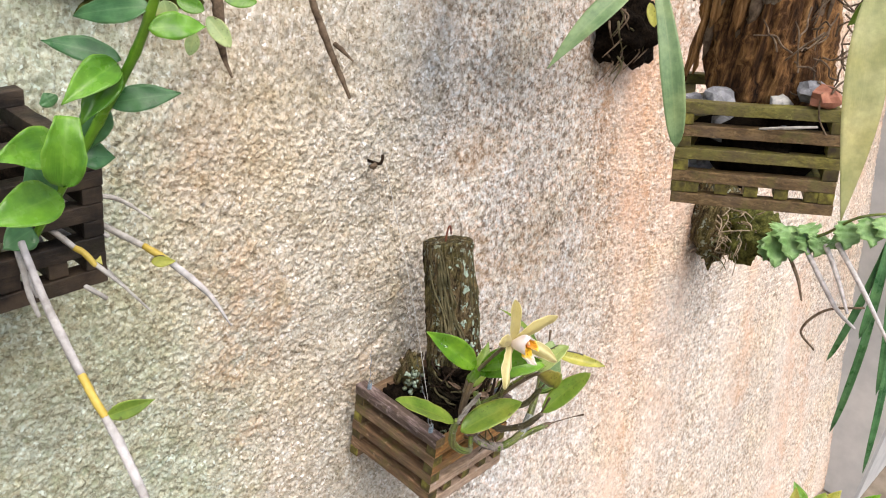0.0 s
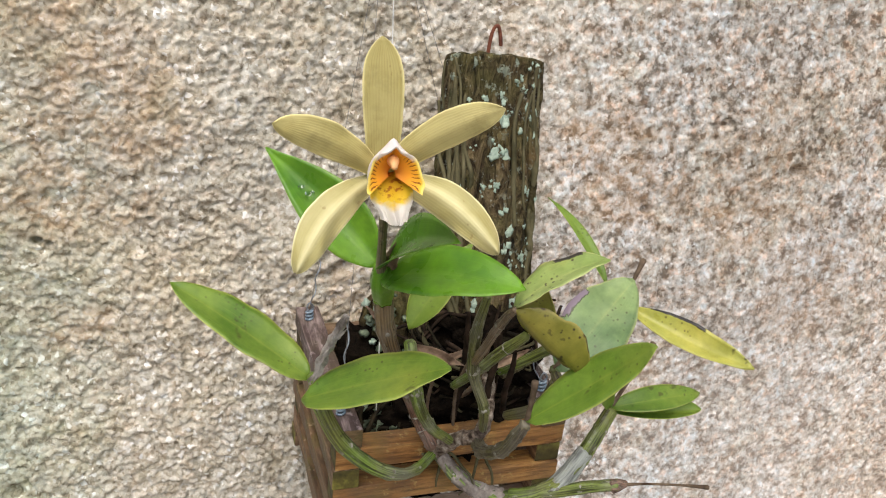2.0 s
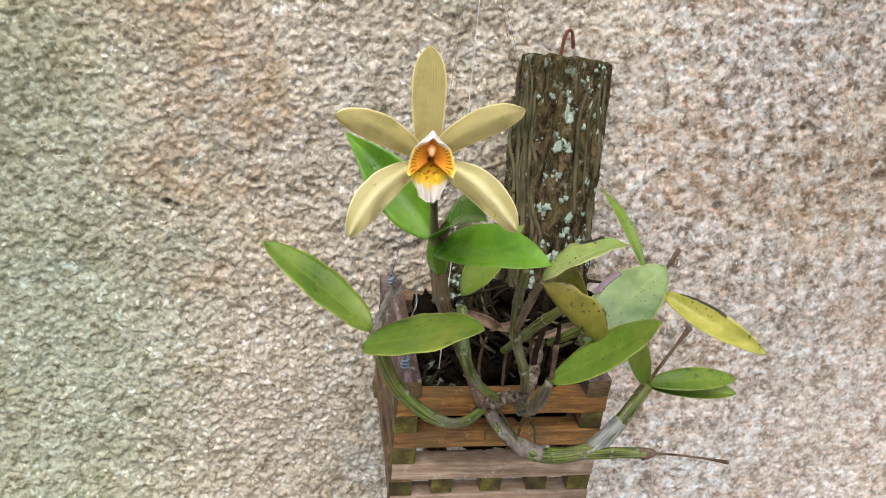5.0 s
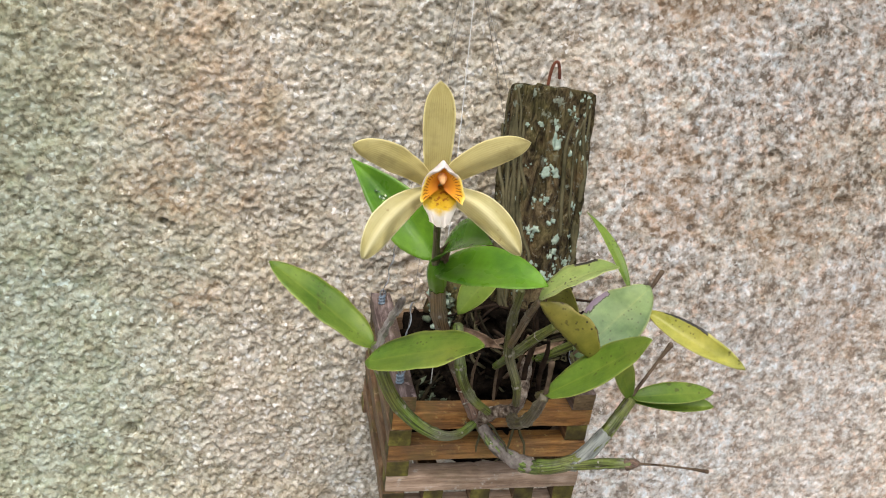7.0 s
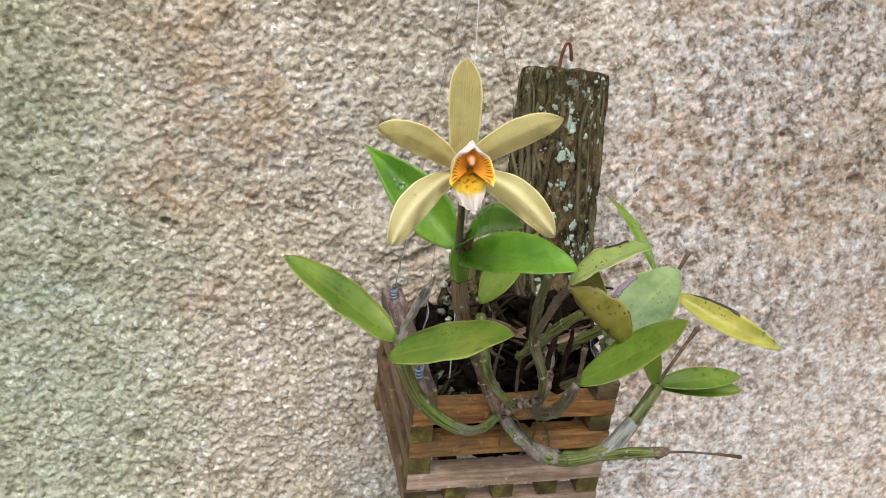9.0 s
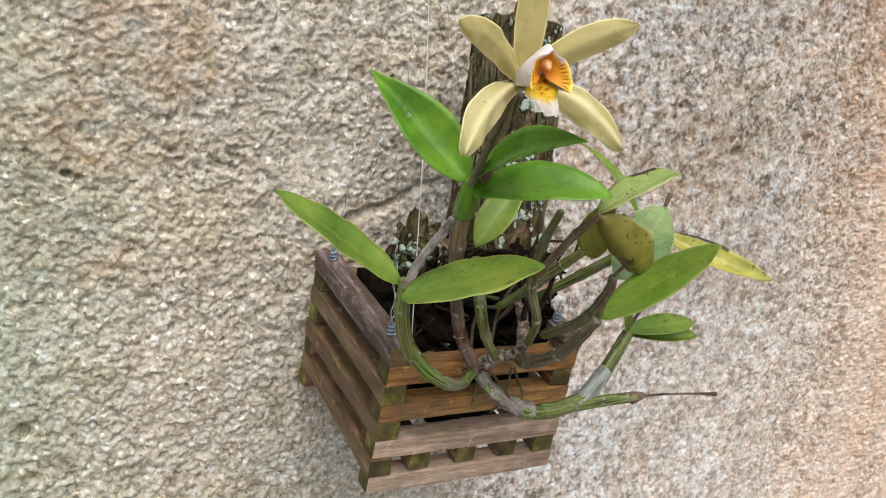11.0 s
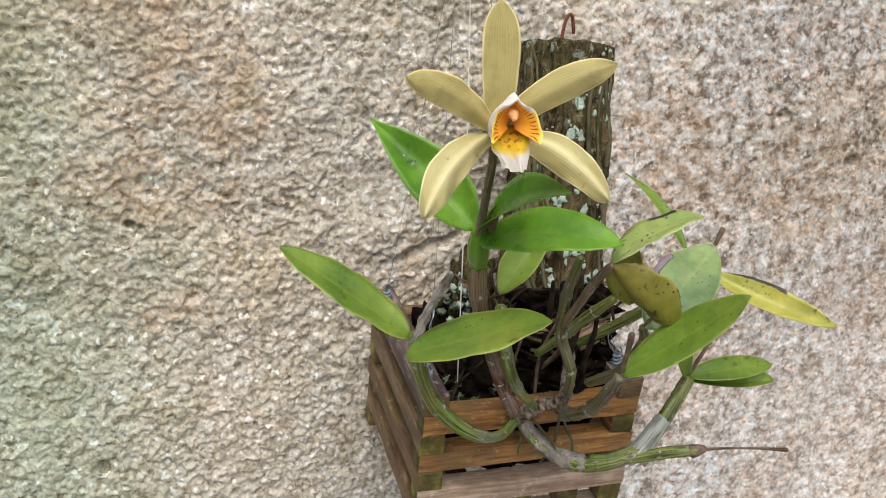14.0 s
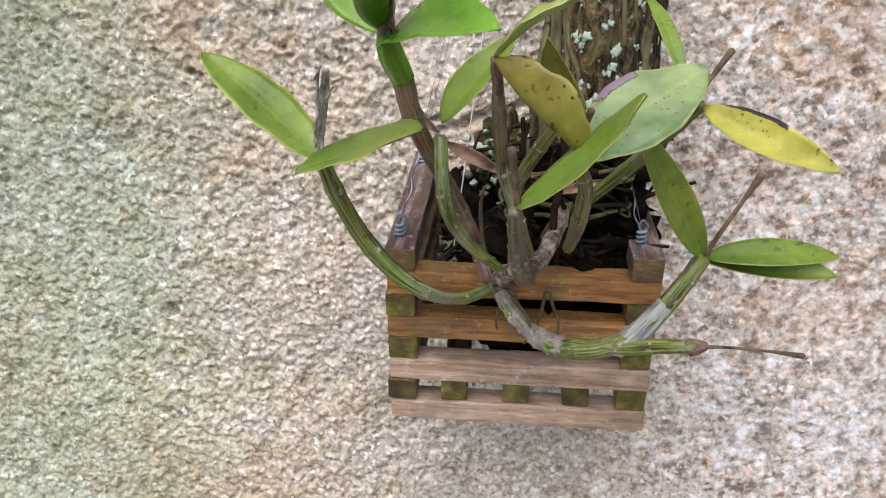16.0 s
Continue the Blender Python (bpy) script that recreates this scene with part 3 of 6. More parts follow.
CLAY = plain_material("terracotta_shard", (0.22, 0.085, 0.05), (0.42, 0.19, 0.12), 60, 0.85)
CEMENT = plain_material("grey_cement_render", (0.40, 0.41, 0.41), (0.56, 0.56, 0.55), 7, 0.9, 0, 0.4, 0.004, 0.3, 8)
GROUND = plain_material("bare_earth_and_gravel", (0.12, 0.095, 0.07), (0.30, 0.255, 0.20), 6, 0.95, 0, 0.6, 0.01, 0.3, 9)
WATER = Mat("water_drop", 0.03)
WATER.b.inputs["Transmission Weight"].default_value = 1.0
WATER.b.inputs["IOR"].default_value = 1.33
WATER = WATER.color((0.95, 1.0, 0.95)).m


# ---- building helpers ----
def V(*p):
    return Vector(p[0]) if len(p) == 1 else Vector(p)


def thing(name, label, category, loc=(0, 0, 0), group="", kind=""):
    ob = new(name)
    ob.location = loc
    ob.empty_display_size = 0.02
    return tagged(ob, label, category, group, kind)


def part(name, bm, mat, parent=None, label="", smooth=True):
    """Links a bmesh, built in world coordinates, as one mesh object under its parent."""
    me = bpy.data.meshes.new(name)
    bm.normal_update()
    bm.to_mesh(me)
    bm.free()
    me.materials.append(mat)
    if smooth:
        me.shade_smooth()
    ob = new(name, me)
    if parent is not None:
        ob.parent = parent
        base = parent.location if parent.type == "EMPTY" else Vector()
        ob.matrix_parent_inverse = Matrix.Translation(-base)
    if label:
        ob["label"] = label
    return ob


def bezier(pts, n):
    """Catmull-Rom samples through the points."""
    p = [Vector(q) for q in pts]
    p = [p[0] * 2 - p[1], *p, p[-1] * 2 - p[-2]]
    out = []
    segs = len(p) - 3
    for i in range(n + 1):
        s = i / n * segs
        k = min(int(s), segs - 1)
        f = s - k
        a, b, c, d = p[k : k + 4]
        out.append(0.5 * (2 * b + (c - a) * f + (2 * a - 5 * b + 4 * c - d) * f * f + (3 * b - a - 3 * c + d) * f**3))
    return out


def lerp_list(values, s):
    f = s * (len(values) - 1)
    k = min(int(f), len(values) - 2)
    return values[k] + (values[k + 1] - values[k]) * (f - k)


def tube(pts, radii, n=24, seg=9, ridges=0, ridge=0.0, rough=0.0, nodes=(), seed=0, bm=None):
    """A closed tube along the points; ridges run along it and nodes swell it."""
    bm = bm or bmesh.new()
    uv = bm.loops.layers.uv.verify()
    line = bezier(pts, n)
    rings = []
    up = None
    for i, c in enumerate(line):
        t = (line[min(i + 1, n)] - line[max(i - 1, 0)]).normalized()
        if up is None:
            up = t.orthogonal().normalized()
        up = (up - t * up.dot(t)).normalized()
        side = t.cross(up)
        s = i / n
        r = lerp_list(radii, s) if len(radii) > 1 else radii[0]
        for q in nodes:
            r *= 1 + 0.16 * math.exp(-(((s - q) / 0.018) ** 2))
        ring = []
        for j in range(seg):
            a = 2 * math.pi * j / seg
            k = r * (1 + ridge * math.cos(ridges * a))
            if rough:
                k *= 1 + rough * noise.noise(Vector((c.x * 160 + seed, c.y * 160 + 3 * math.cos(a), c.z * 160 + 3 * math.sin(a))))
            ring.append(bm.verts.new(c + (up * math.cos(a) + side * math.sin(a)) * k))
        rings.append(ring)
    for i in range(n):
        for j in range(seg):
            f = bm.faces.new((rings[i][j], rings[i][(j + 1) % seg], rings[i + 1][(j + 1) % seg], rings[i + 1][j]))
            for lp, (a, b) in zip(f.loops, ((i, j), (i, j + 1), (i + 1, j + 1), (i + 1, j))):
                lp[uv].uv = (a / n, b / seg)
    for ring, turn in ((rings[0][::-1], -1), (rings[-1], 1)):
        mid = sum((v.co for v in ring), Vector()) / seg
        t = (line[-1] - line[-2] if turn > 0 else line[0] - line[1]).normalized()
        r = (ring[0].co - mid).length
        cap = [bm.verts.new(mid + (v.co - mid) * 0.6 + t * r * 0.4) for v in ring]
        for j in range(seg):
            bm.faces.new((ring[j], ring[(j + 1) % seg], cap[(j + 1) % seg], cap[j]))
        bm.faces.new(cap)
    return bm


def profile(u, kind):
    if kind == "oval":
        return max(0.05, (math.sin(math.pi * u**0.92)) ** 0.62)
    if kind == "lance":
        return max(0.03, (math.sin(math.pi * u**0.75)) ** 0.95)
    if kind == "sepal":
        return max(0.06, (1 - abs(2 * u - 1) ** 3.2) ** 0.62) * (0.55 + 0.45 * min(1, u * 2.2))
    if kind == "dorsal":
        return max(0.05, (0.74 + 0.26 * min(1, u * 1.8)) * (1 - max(0.0, (u - 0.55) / 0.45) ** 3.4) ** 0.72)
    if kind == "paddle":
        return max(0.05, (0.36 + 0.64 * math.sin(min(1.0, u / 0.62) * 1.57)) * (1 - max(0.0, (u - 0.5) / 0.5) ** 3.2) ** 0.7)
    if kind == "toothed":
        return max(0.03, (math.sin(math.pi * u**0.75)) ** 0.9 * (0.80 + 0.40 * ((u * 5.0) % 1.0)))
    if kind == "strap":
        return max(0.05, min(1.0, 0.55 + u * 0.9) * (1 - u**7) ** 0.6)
    return max(0.04, 1 - abs(2 * u - 1) ** 2.6)


def leaf(base, tip, width, hint, arch=0.0, curl=0.0, fold=0.25, kind="oval", thick=0.0011, wave=0.0, seed=0.0, nu=18, nv=8, twist=0.0, bend=0.0):
    """A leaf blade with thickness from base to tip; hint is the way its upper side looks."""
    bm = bmesh.new()
    uv = bm.loops.layers.uv.verify()
    b, e, h = Vector(base), Vector(tip), Vector(hint)
    ax = e - b
    ln = ax.length
    t = ax / ln
    nrm = (h - t * h.dot(t)).normalized()
    top, low = [], []
    for i in range(nu + 1):
        u = i / nu
        q = Matrix.Rotation(radians(twist) * (u - 0.5), 3, t)
        nn = q @ nrm
        side = t.cross(nn)
        c = b + ax * u + nrm * ln * (arch * 4 * u * (1 - u) + curl * u * u) + t.cross(nrm) * (bend * ln * 4 * u * (1 - u))
        w = 0.5 * width * profile(u, kind)
        if wave:
            w *= 1 + 0.05 * noise.noise(Vector((u * 4.5 + seed * 1.7, seed, 0.3))) + 0.025 * noise.noise(Vector((u * 15 + seed, 4.4, seed)))
        ra, rb = [], []
        for j in range(nv + 1):
            v = 2 * j / nv - 1
            lift = fold * w * (abs(v) ** 1.2)
            if wave:
                lift += wave * width * abs(v) * noise.noise(Vector((u * 5.5 + seed, v * 1.2, seed * 0.7)))
            p = c + side * w * v * (1 - 0.25 * abs(fold) * abs(v)) + nn * lift
            th = thick * (1 - 0.75 * v * v)
            ra.append(bm.verts.new(p + nn * th * 0.5))
            rb.append(bm.verts.new(p - nn * th * 0.5))
        top.append(ra)
        low.append(rb)

    def quad(vs, cs):
        f = bm.faces.new(vs)
        for lp, (i, j) in zip(f.loops, cs):
            lp[uv].uv = (i / nu, j / nv)

    for i in range(nu):
        for j in range(nv):
            cs = ((i, j), (i + 1, j), (i + 1, j + 1), (i, j + 1))
            quad([top[a][c] for a, c in cs], cs)
            quad([low[a][c] for a, c in cs][::-1], cs[::-1])
        for j in (0, nv):
            cs = ((i, j), (i + 1, j), (i + 1, j), (i, j))
            vs = [top[i][j], top[i + 1][j], low[i + 1][j], low[i][j]]
            quad(vs if j else vs[::-1], cs if j else cs[::-1])
    for i in (0, nu):
        for j in range(nv):
            cs = ((i, j), (i, j + 1), (i, j + 1), (i, j))
            vs = [top[i][j], top[i][j + 1], low[i][j + 1], low[i][j]]
            quad(vs, cs)
    bmesh.ops.recalc_face_normals(bm, faces=bm.faces)
    return bm


def slat(length, high, deep, m, seed):
    """A sawn slat with softened, slightly worn edges, along x."""
    rnd = random.Random(seed)
    bm = bmesh.new()
    bmesh.ops.create_cube(bm, size=1, matrix=Matrix.Diagonal((length, deep, high, 1)))
    bmesh.ops.subdivide_edges(bm, edges=[e for e in bm.edges if abs((e.verts[0].co - e.verts[1].co).x) > length * 0.5], cuts=7)
    bow = rnd.uniform(-0.0012, 0.0012)
    for v in bm.verts:
        k = 1 - (2 * v.co.x / length) ** 2
        v.co.z += bow * k + rnd.uniform(-0.0004, 0.0004)
        v.co.y += rnd.uniform(-0.0004, 0.0004)
    sharp = [e for e in bm.edges if len(e.link_faces) == 2 and e.calc_face_angle(0) > 1.0]
    bmesh.ops.bevel(bm, geom=sharp, offset=0.0011, segments=2, affect="EDGES", profile=0.6)
    bm.transform(m)
    return bm


def lump(c, r, seed, squash=(1, 1, 1), amp=0.3, freq=2.2, sub=3):
    bm = bmesh.new()
    bmesh.ops.create_icosphere(bm, subdivisions=sub, radius=1)
    for v in bm.verts:
        d = v.co.normalized()
        k = 1 + amp * noise.noise(d * freq + Vector((seed, seed * 0.37, 1.7))) + 0.4 * amp * noise.noise(d * freq * 3.1 + Vector((seed, 2.2, seed)))
        v.co = Vector((d.x * squash[0], d.y * squash[1], d.z * squash[2])) * k * r + Vector(c)
    return bm


def flake(c, nrm, r, seed, thick=0.002):
    """A thin crusty patch with a ragged outline."""
    bm = bmesh.new()
    n = Vector(nrm).normalized()
    a = n.orthogonal().normalized()
    b = n.cross(a)
    cen = bm.verts.new(Vector(c) + n * thick)
    outer, inner = [], []
    for i in range(18):
        q = 2 * math.pi * i / 18
        k = r * (0.72 + 0.62 * noise.noise(Vector((math.cos(q) * 1.6 + seed, math.sin(q) * 1.6, seed))))
        d = a * math.cos(q) + b * math.sin(q)
        inner.append(bm.verts.new(Vector(c) + d * k * 0.6 + n * thick * (0.7 + 0.5 * noise.noise(d * 3 + Vector((seed, 0, 0))))))
        outer.append(bm.verts.new(Vector(c) + d * k - n * thick * 0.8))
    for i in range(18):
        j = (i + 1) % 18
        bm.faces.new((cen, inner[i], inner[j]))
        bm.faces.new((inner[i], outer[i], outer[j], inner[j]))
    bm.faces.new(outer[::-1])
    bmesh.ops.recalc_face_normals(bm, faces=bm.faces)
    return bm


def join(*bms):
    out = bmesh.new()
    me = bpy.data.meshes.new("tmp")
    for b in bms:
        b.to_mesh(me)
        b.free()
        out.from_mesh(me)
    bpy.data.meshes.remove(me)
    return out


# ---- setting: leaning granite wall, cement wall at its end, ground ----
LEAN = math.tan(radians(10.5))


def perlin(x, z, seed):
    """Gradient noise on numpy arrays."""
    xi, zi = np.floor(x).astype(np.int64), np.floor(z).astype(np.int64)
    fx, fz = x - xi, z - zi

    def grad(a, b, dx, dz):
        h = (a * 374761393 + b * 668265263 + seed * 974634777) & 0xFFFFFFFF
        h = ((h ^ (h >> 13)) * 1274126177) & 0xFFFFFFFF
        ang = (h & 0xFFFF) / 65536.0 * 2 * np.pi
        return np.cos(ang) * dx + np.sin(ang) * dz

    u, w = fx * fx * fx * (fx * (fx * 6 - 15) + 10), fz * fz * fz * (fz * (fz * 6 - 15) + 10)
    a = grad(xi, zi, fx, fz) * (1 - u) + grad(xi + 1, zi, fx - 1, fz) * u
    b = grad(xi, zi + 1, fx, fz - 1) * (1 - u) + grad(xi + 1, zi + 1, fx - 1, fz - 1) * u
    return a * (1 - w) + b * w


def steps(lo, near_lo, near_hi, hi, fine, grow):
    """Coordinates that are dense between near_lo and near_hi and open out beyond."""
    mid = list(np.arange(near_lo, near_hi, fine))
    up, down = [near_hi], [near_lo - fine]
    d = fine
    while up[-1] < hi:
        d *= grow
        up.append(min(hi, up[-1] + min(d, 0.06)))
    d = fine
    while down[-1] > lo:
        d *= grow
        down.append(max(lo, down[-1] - min(d, 0.06)))
    return np.array(down[::-1] + mid + up)


def facets(x, z, size, seed):
    """Broken crystals: irregular cells, each a small plane with its own height and tilt, about -1 to 1."""
    gx, gz = x / size, z / size
    ix, iz = np.floor(gx).astype(np.int64), np.floor(gz).astype(np.int64)

    def rand(a, b, n):
        h = (a * 374761393 + b * 668265263 + (seed * 16 + n) * 974634777) & 0xFFFFFFFF
        h = ((h ^ (h >> 13)) * 1274126177) & 0xFFFFFFFF
        return ((h ^ (h >> 16)) & 0xFFFF) / 65536.0

    best, out = np.full(x.shape, 9.0), np.zeros(x.shape)
    for di in (-1, 0, 1):
        for dj in (-1, 0, 1):
            a, b = ix + di, iz + dj
            dx, dz = gx - a - rand(a, b, 1), gz - b - rand(a, b, 2)
            d = dx * dx + dz * dz
            near = d < best
            best = np.where(near, d, best)
            out = np.where(near, 2 * rand(a, b, 3) - 1 + 1.3 * (rand(a, b, 4) - 0.5) * dx + 1.3 * (rand(a, b, 5) - 0.3) * dz, out)
    return out


def rough_wall():
    xs = steps(-1.6, -0.48, 0.56, 2.22, 0.00118, 1.010)
    zs = steps(0.0, 1.03, 1.70, 3.0, 0.00118, 1.03)
    x, z = np.meshgrid(xs, zs)
    h = 0.010 * perlin(x / 0.30, z / 0.30, 1) + 0.006 * perlin(x / 0.085, z / 0.085, 2)
    # coarse on the near part, worn smoother beside the stump
    coarse = 0.36 + 0.64 / (1 + np.exp((x + 0.05 * perlin(x / 0.1, z / 0.1, 14) - 0.09) / 0.028))
    coarse = np.maximum(coarse, 0.9 / (1 + np.exp((0.50 - x) / 0.04)))
    wx, wz = x + 0.0035 * perlin(x / 0.011, z / 0.011, 11), z + 0.0035 * perlin(x / 0.011, z / 0.011, 12)
    r = 0.0019 * perlin(x / 0.030, z / 0.027, 3) + 0.0012 * perlin(wx / 0.012, wz / 0.012, 4)
    r += 0.00125 * facets(wx, wz, 0.0072, 5) + 0.00140 * facets(wx + 0.0006 * perlin(x / 0.003, z / 0.003, 15), wz, 0.0040, 6)
    r -= 0.0080 * np.clip(perlin(wx / 0.0070, wz / 0.0064, 16) - 0.18, 0, 1)
    h += coarse * r
    # pits, a flaked scar and a crevice in the stone
    for px_, pz, r, d in ((-0.197, 1.418, 0.0042, 0.008), (-0.271, 1.398, 0.0042, 0.013), (-0.191, 1.412, 0.003, 0.007), (-0.262, 1.396, 0.003, 0.008), (0.390, 1.445, 0.008, 0.010), (0.304, 1.488, 0.006, 0.008), (-0.25, 1.62, 0.006, 0.008), (0.231, 1.412, 0.006, 0.008), (-0.30, 1.20, 0.007, 0.009)):
        wob = 1 + 0.9 * perlin(x / 0.009, z / 0.009, 9)
        h -= d * np.exp(-((((x - px_) / r) ** 2 + ((z - pz) / (r * 0.7)) ** 2) ** 2) * wob)
    scar = np.exp(-((((x + 0.082) / 0.030) ** 2 + ((z - 1.418) / 0.024) ** 2) ** 2))
    h = h * (1 - 0.75 * scar) - 0.006 * scar
    line = z - 1.366 - 0.45 * (x + 0.043) - 0.012 * perlin(x / 0.03, z / 0.3, 8)
    h -= 0.010 * np.exp(-((line / 0.004) ** 2)) * np.exp(-(((x + 0.02) / 0.045) ** 2))
    n = np.array((0.0, -math.cos(radians(10.5)), math.sin(radians(10.5))))
    co = np.stack((x, LEAN * (z - 1.2), z), axis=-1) + h[..., None] * n
    nz, nx = x.shape
    co = co.reshape(-1, 3)
    idx = np.arange(nz * nx).reshape(nz, nx)
    quads = np.stack((idx[:-1, :-1], idx[:-1, 1:], idx[1:, 1:], idx[1:, :-1]), axis=-1).reshape(-1, 4)
    ring = np.concatenate((idx[0, :], idx[1:, -1], idx[-1, -2::-1], idx[-2:0:-1, 0]))
    back = co[ring].copy()
    back[:, 1] += 0.40
    bi = np.arange(len(ring)) + len(co)
    nxt = np.roll(np.arange(len(ring)), -1)
    rim = np.stack((ring, bi, bi[nxt], ring[nxt]), axis=-1)
    allco = np.concatenate((co, back))
    faces = np.concatenate((quads, rim))
    me = bpy.data.meshes.new("wall_granite")
    me.vertices.add(len(allco))
    me.vertices.foreach_set("co", allco.ravel())
    total = len(faces) * 4
    me.loops.add(total + len(ring))
    me.loops.foreach_set("vertex_index", np.concatenate((faces.ravel(), bi[::-1])).astype(np.int32))
    me.polygons.add(len(faces) + 1)
    me.polygons.foreach_set("loop_start", np.concatenate((np.arange(len(faces)) * 4, [total])).astype(np.int32))
    me.update(calc_edges=True)
    me.validate()
    me.shade_smooth()
    me.materials.append(STONE)
    return tagged(new("wall_granite", me), "rough leaning granite wall with rust and grey stains", "wall", kind="structure")


rough_wall()


def block(name, lo, hi, mat, label, category):
    bm = bmesh.new()
    c = [(a + b) / 2 for a, b in zip(lo, hi)]
    d = [b - a for a, b in zip(lo, hi)]
    bmesh.ops.create_cube(bm, size=1, matrix=Matrix.Translation(c) @ Matrix.Diagonal((*d, 1)))
    bmesh.ops.bevel(bm, geom=bm.edges[:], offset=0.01, segments=2, affect="EDGES")
    return tagged(part(name, bm, mat, smooth=False), label, category, kind="structure")


block("wall_cement", (2.215, -0.34, 0.0), (2.75, 0.60, 3.0), CEMENT, "plain grey cement render at the end of the stone wall", "wall")
bm = bmesh.new()
bmesh.ops.create_grid(bm, x_segments=40, y_segments=40, size=60)
for v in bm.verts:
    v.co.z = 0.0
part("ground", bm, GROUND, smooth=False)
tagged(bpy.data.objects["ground"], "bare earth ground at the foot of the wall", "ground", kind="structure")


# ---- the slatted basket on the wall ----
def two_faced(ob, axis, mat):
    """Gives the sawn ends of a slat their own material."""
    ob.data.materials.append(mat)
    for p in ob.data.polygons:
        if abs(p.normal.dot(axis)) > 0.85:
            p.material_index = 1


def slatted_basket(name, label, m, width, depth, layers, high, deep, bottom, woods, group=""):
    """Log-cabin basket: front and back slats on even layers, side slats on odd ones."""
    base = thing(name, label, "basket", m.translation, group)
    ax, ay = (m.to_3x3() @ Vector((1, 0, 0))), (m.to_3x3() @ Vector((0, 1, 0)))
    rnd = random.Random(len(name) + layers)
    ends = WOOD_BLACK if woods[1] is WOOD_BLACK else WOOD_END
    for i in range(layers):
        z = high * (i + 0.5)
        if i % 2 == 0:
            for s in (-1, 1):
                k = m @ pose(rnd.uniform(-0.001, 0.001), s * (depth / 2 - deep / 2), z, 0, 0, rnd.uniform(-0.4, 0.4))
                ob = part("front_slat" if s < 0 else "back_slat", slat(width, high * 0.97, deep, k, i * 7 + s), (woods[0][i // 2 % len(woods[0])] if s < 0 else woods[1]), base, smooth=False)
                two_faced(ob, ax, ends)
        else:
            for s in (-1, 1):
                k = m @ pose(s * (width / 2 - deep / 2 - 0.0005), rnd.uniform(-0.001, 0.001), z, 0, 0, 90 + rnd.uniform(-0.4, 0.4))
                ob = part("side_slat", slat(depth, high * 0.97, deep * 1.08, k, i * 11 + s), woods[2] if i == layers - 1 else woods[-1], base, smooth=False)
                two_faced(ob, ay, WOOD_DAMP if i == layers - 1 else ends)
    for q in bottom:
        k = m @ pose(q, 0, high * 1.5, 0, 0, 90)
        ob = part("bottom_slat", slat(depth * 0.985, high * 0.95, deep, k, int(q * 1000)), woods[-1], base, smooth=False)
        two_faced(ob, ay, ends)
    return base


BASKET = pose(-0.0045, -0.0795, 1.232, 0, 0, 1.4)
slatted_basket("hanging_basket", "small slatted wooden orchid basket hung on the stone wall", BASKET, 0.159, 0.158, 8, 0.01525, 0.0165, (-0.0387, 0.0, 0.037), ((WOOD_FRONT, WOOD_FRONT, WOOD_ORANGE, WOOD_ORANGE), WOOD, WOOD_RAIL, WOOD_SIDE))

def inside(p):
    """Keeps a root within the basket's slats."""
    return V(min(0.058, max(-0.058, p.x)), min(-0.022, max(-0.137, p.y)), p.z)


# bark mix that fills the basket; its near-black colour holds the inner shade
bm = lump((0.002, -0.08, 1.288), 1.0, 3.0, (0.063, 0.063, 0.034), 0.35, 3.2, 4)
tagged(part("bark_substrate", bm, SOIL), "bark and root mix filling the basket, blackened for its inner shade", "substrate")
bm = bmesh.new()
rnd = random.Random(5)
for i in range(190):
    a = V(rnd.uniform(-0.058, 0.058), rnd.uniform(-0.140, -0.025), 1.306 + rnd.uniform(0, 0.024))
    d = V(rnd.uniform(-1, 1), rnd.uniform(-1, 1), rnd.uniform(-0.15, 0.35)).normalized() * rnd.uniform(0.012, 0.034)
    w = V(rnd.uniform(-1, 1), rnd.uniform(-1, 1), rnd.uniform(0, 0.8)) * 0.008
    tube([inside(a - d), inside(a + w), inside(a + d)], [0.0012, 0.0017, 0.0010], 8, 5, rough=0.3, seed=i, bm=bm)
tagged(part("root_tangle", bm, SHADED_ROOT), "tangle of thin grey-green orchid roots on the substrate, coloured dark for shade", "roots", kind="stuff")
bm = bmesh.new()
for i in range(26):
    a = V(0.03 + rnd.uniform(-0.05, 0.045), -0.105 + rnd.uniform(-0.03, 0.02), 1.372 + rnd.uniform(-0.02, 0.035))
    d = V(rnd.uniform(-1, 1), rnd.uniform(-0.5, 0.5), rnd.uniform(-0.6, 0.5)).normalized() * rnd.uniform(0.010, 0.028)
    tube([a - d, a + V(rnd.uniform(-1, 1), rnd.uniform(-1, 1), rnd.uniform(-1, 1)) * 0.005, a + d], [0.0010, 0.0014, 0.0008], 7, 5, rough=0.4, seed=i, bm=bm)
tagged(part("dry_roots", bm, TWIG_DARK), "dry roots wound round the foot of the stump, coloured dark for shade", "roots", kind="stuff")


# ---- the stump standing in the basket ----
LOG_A, LOG_B = V(0.030, -0.092, 1.330), V(0.0446, -0.0229, 1.5558)


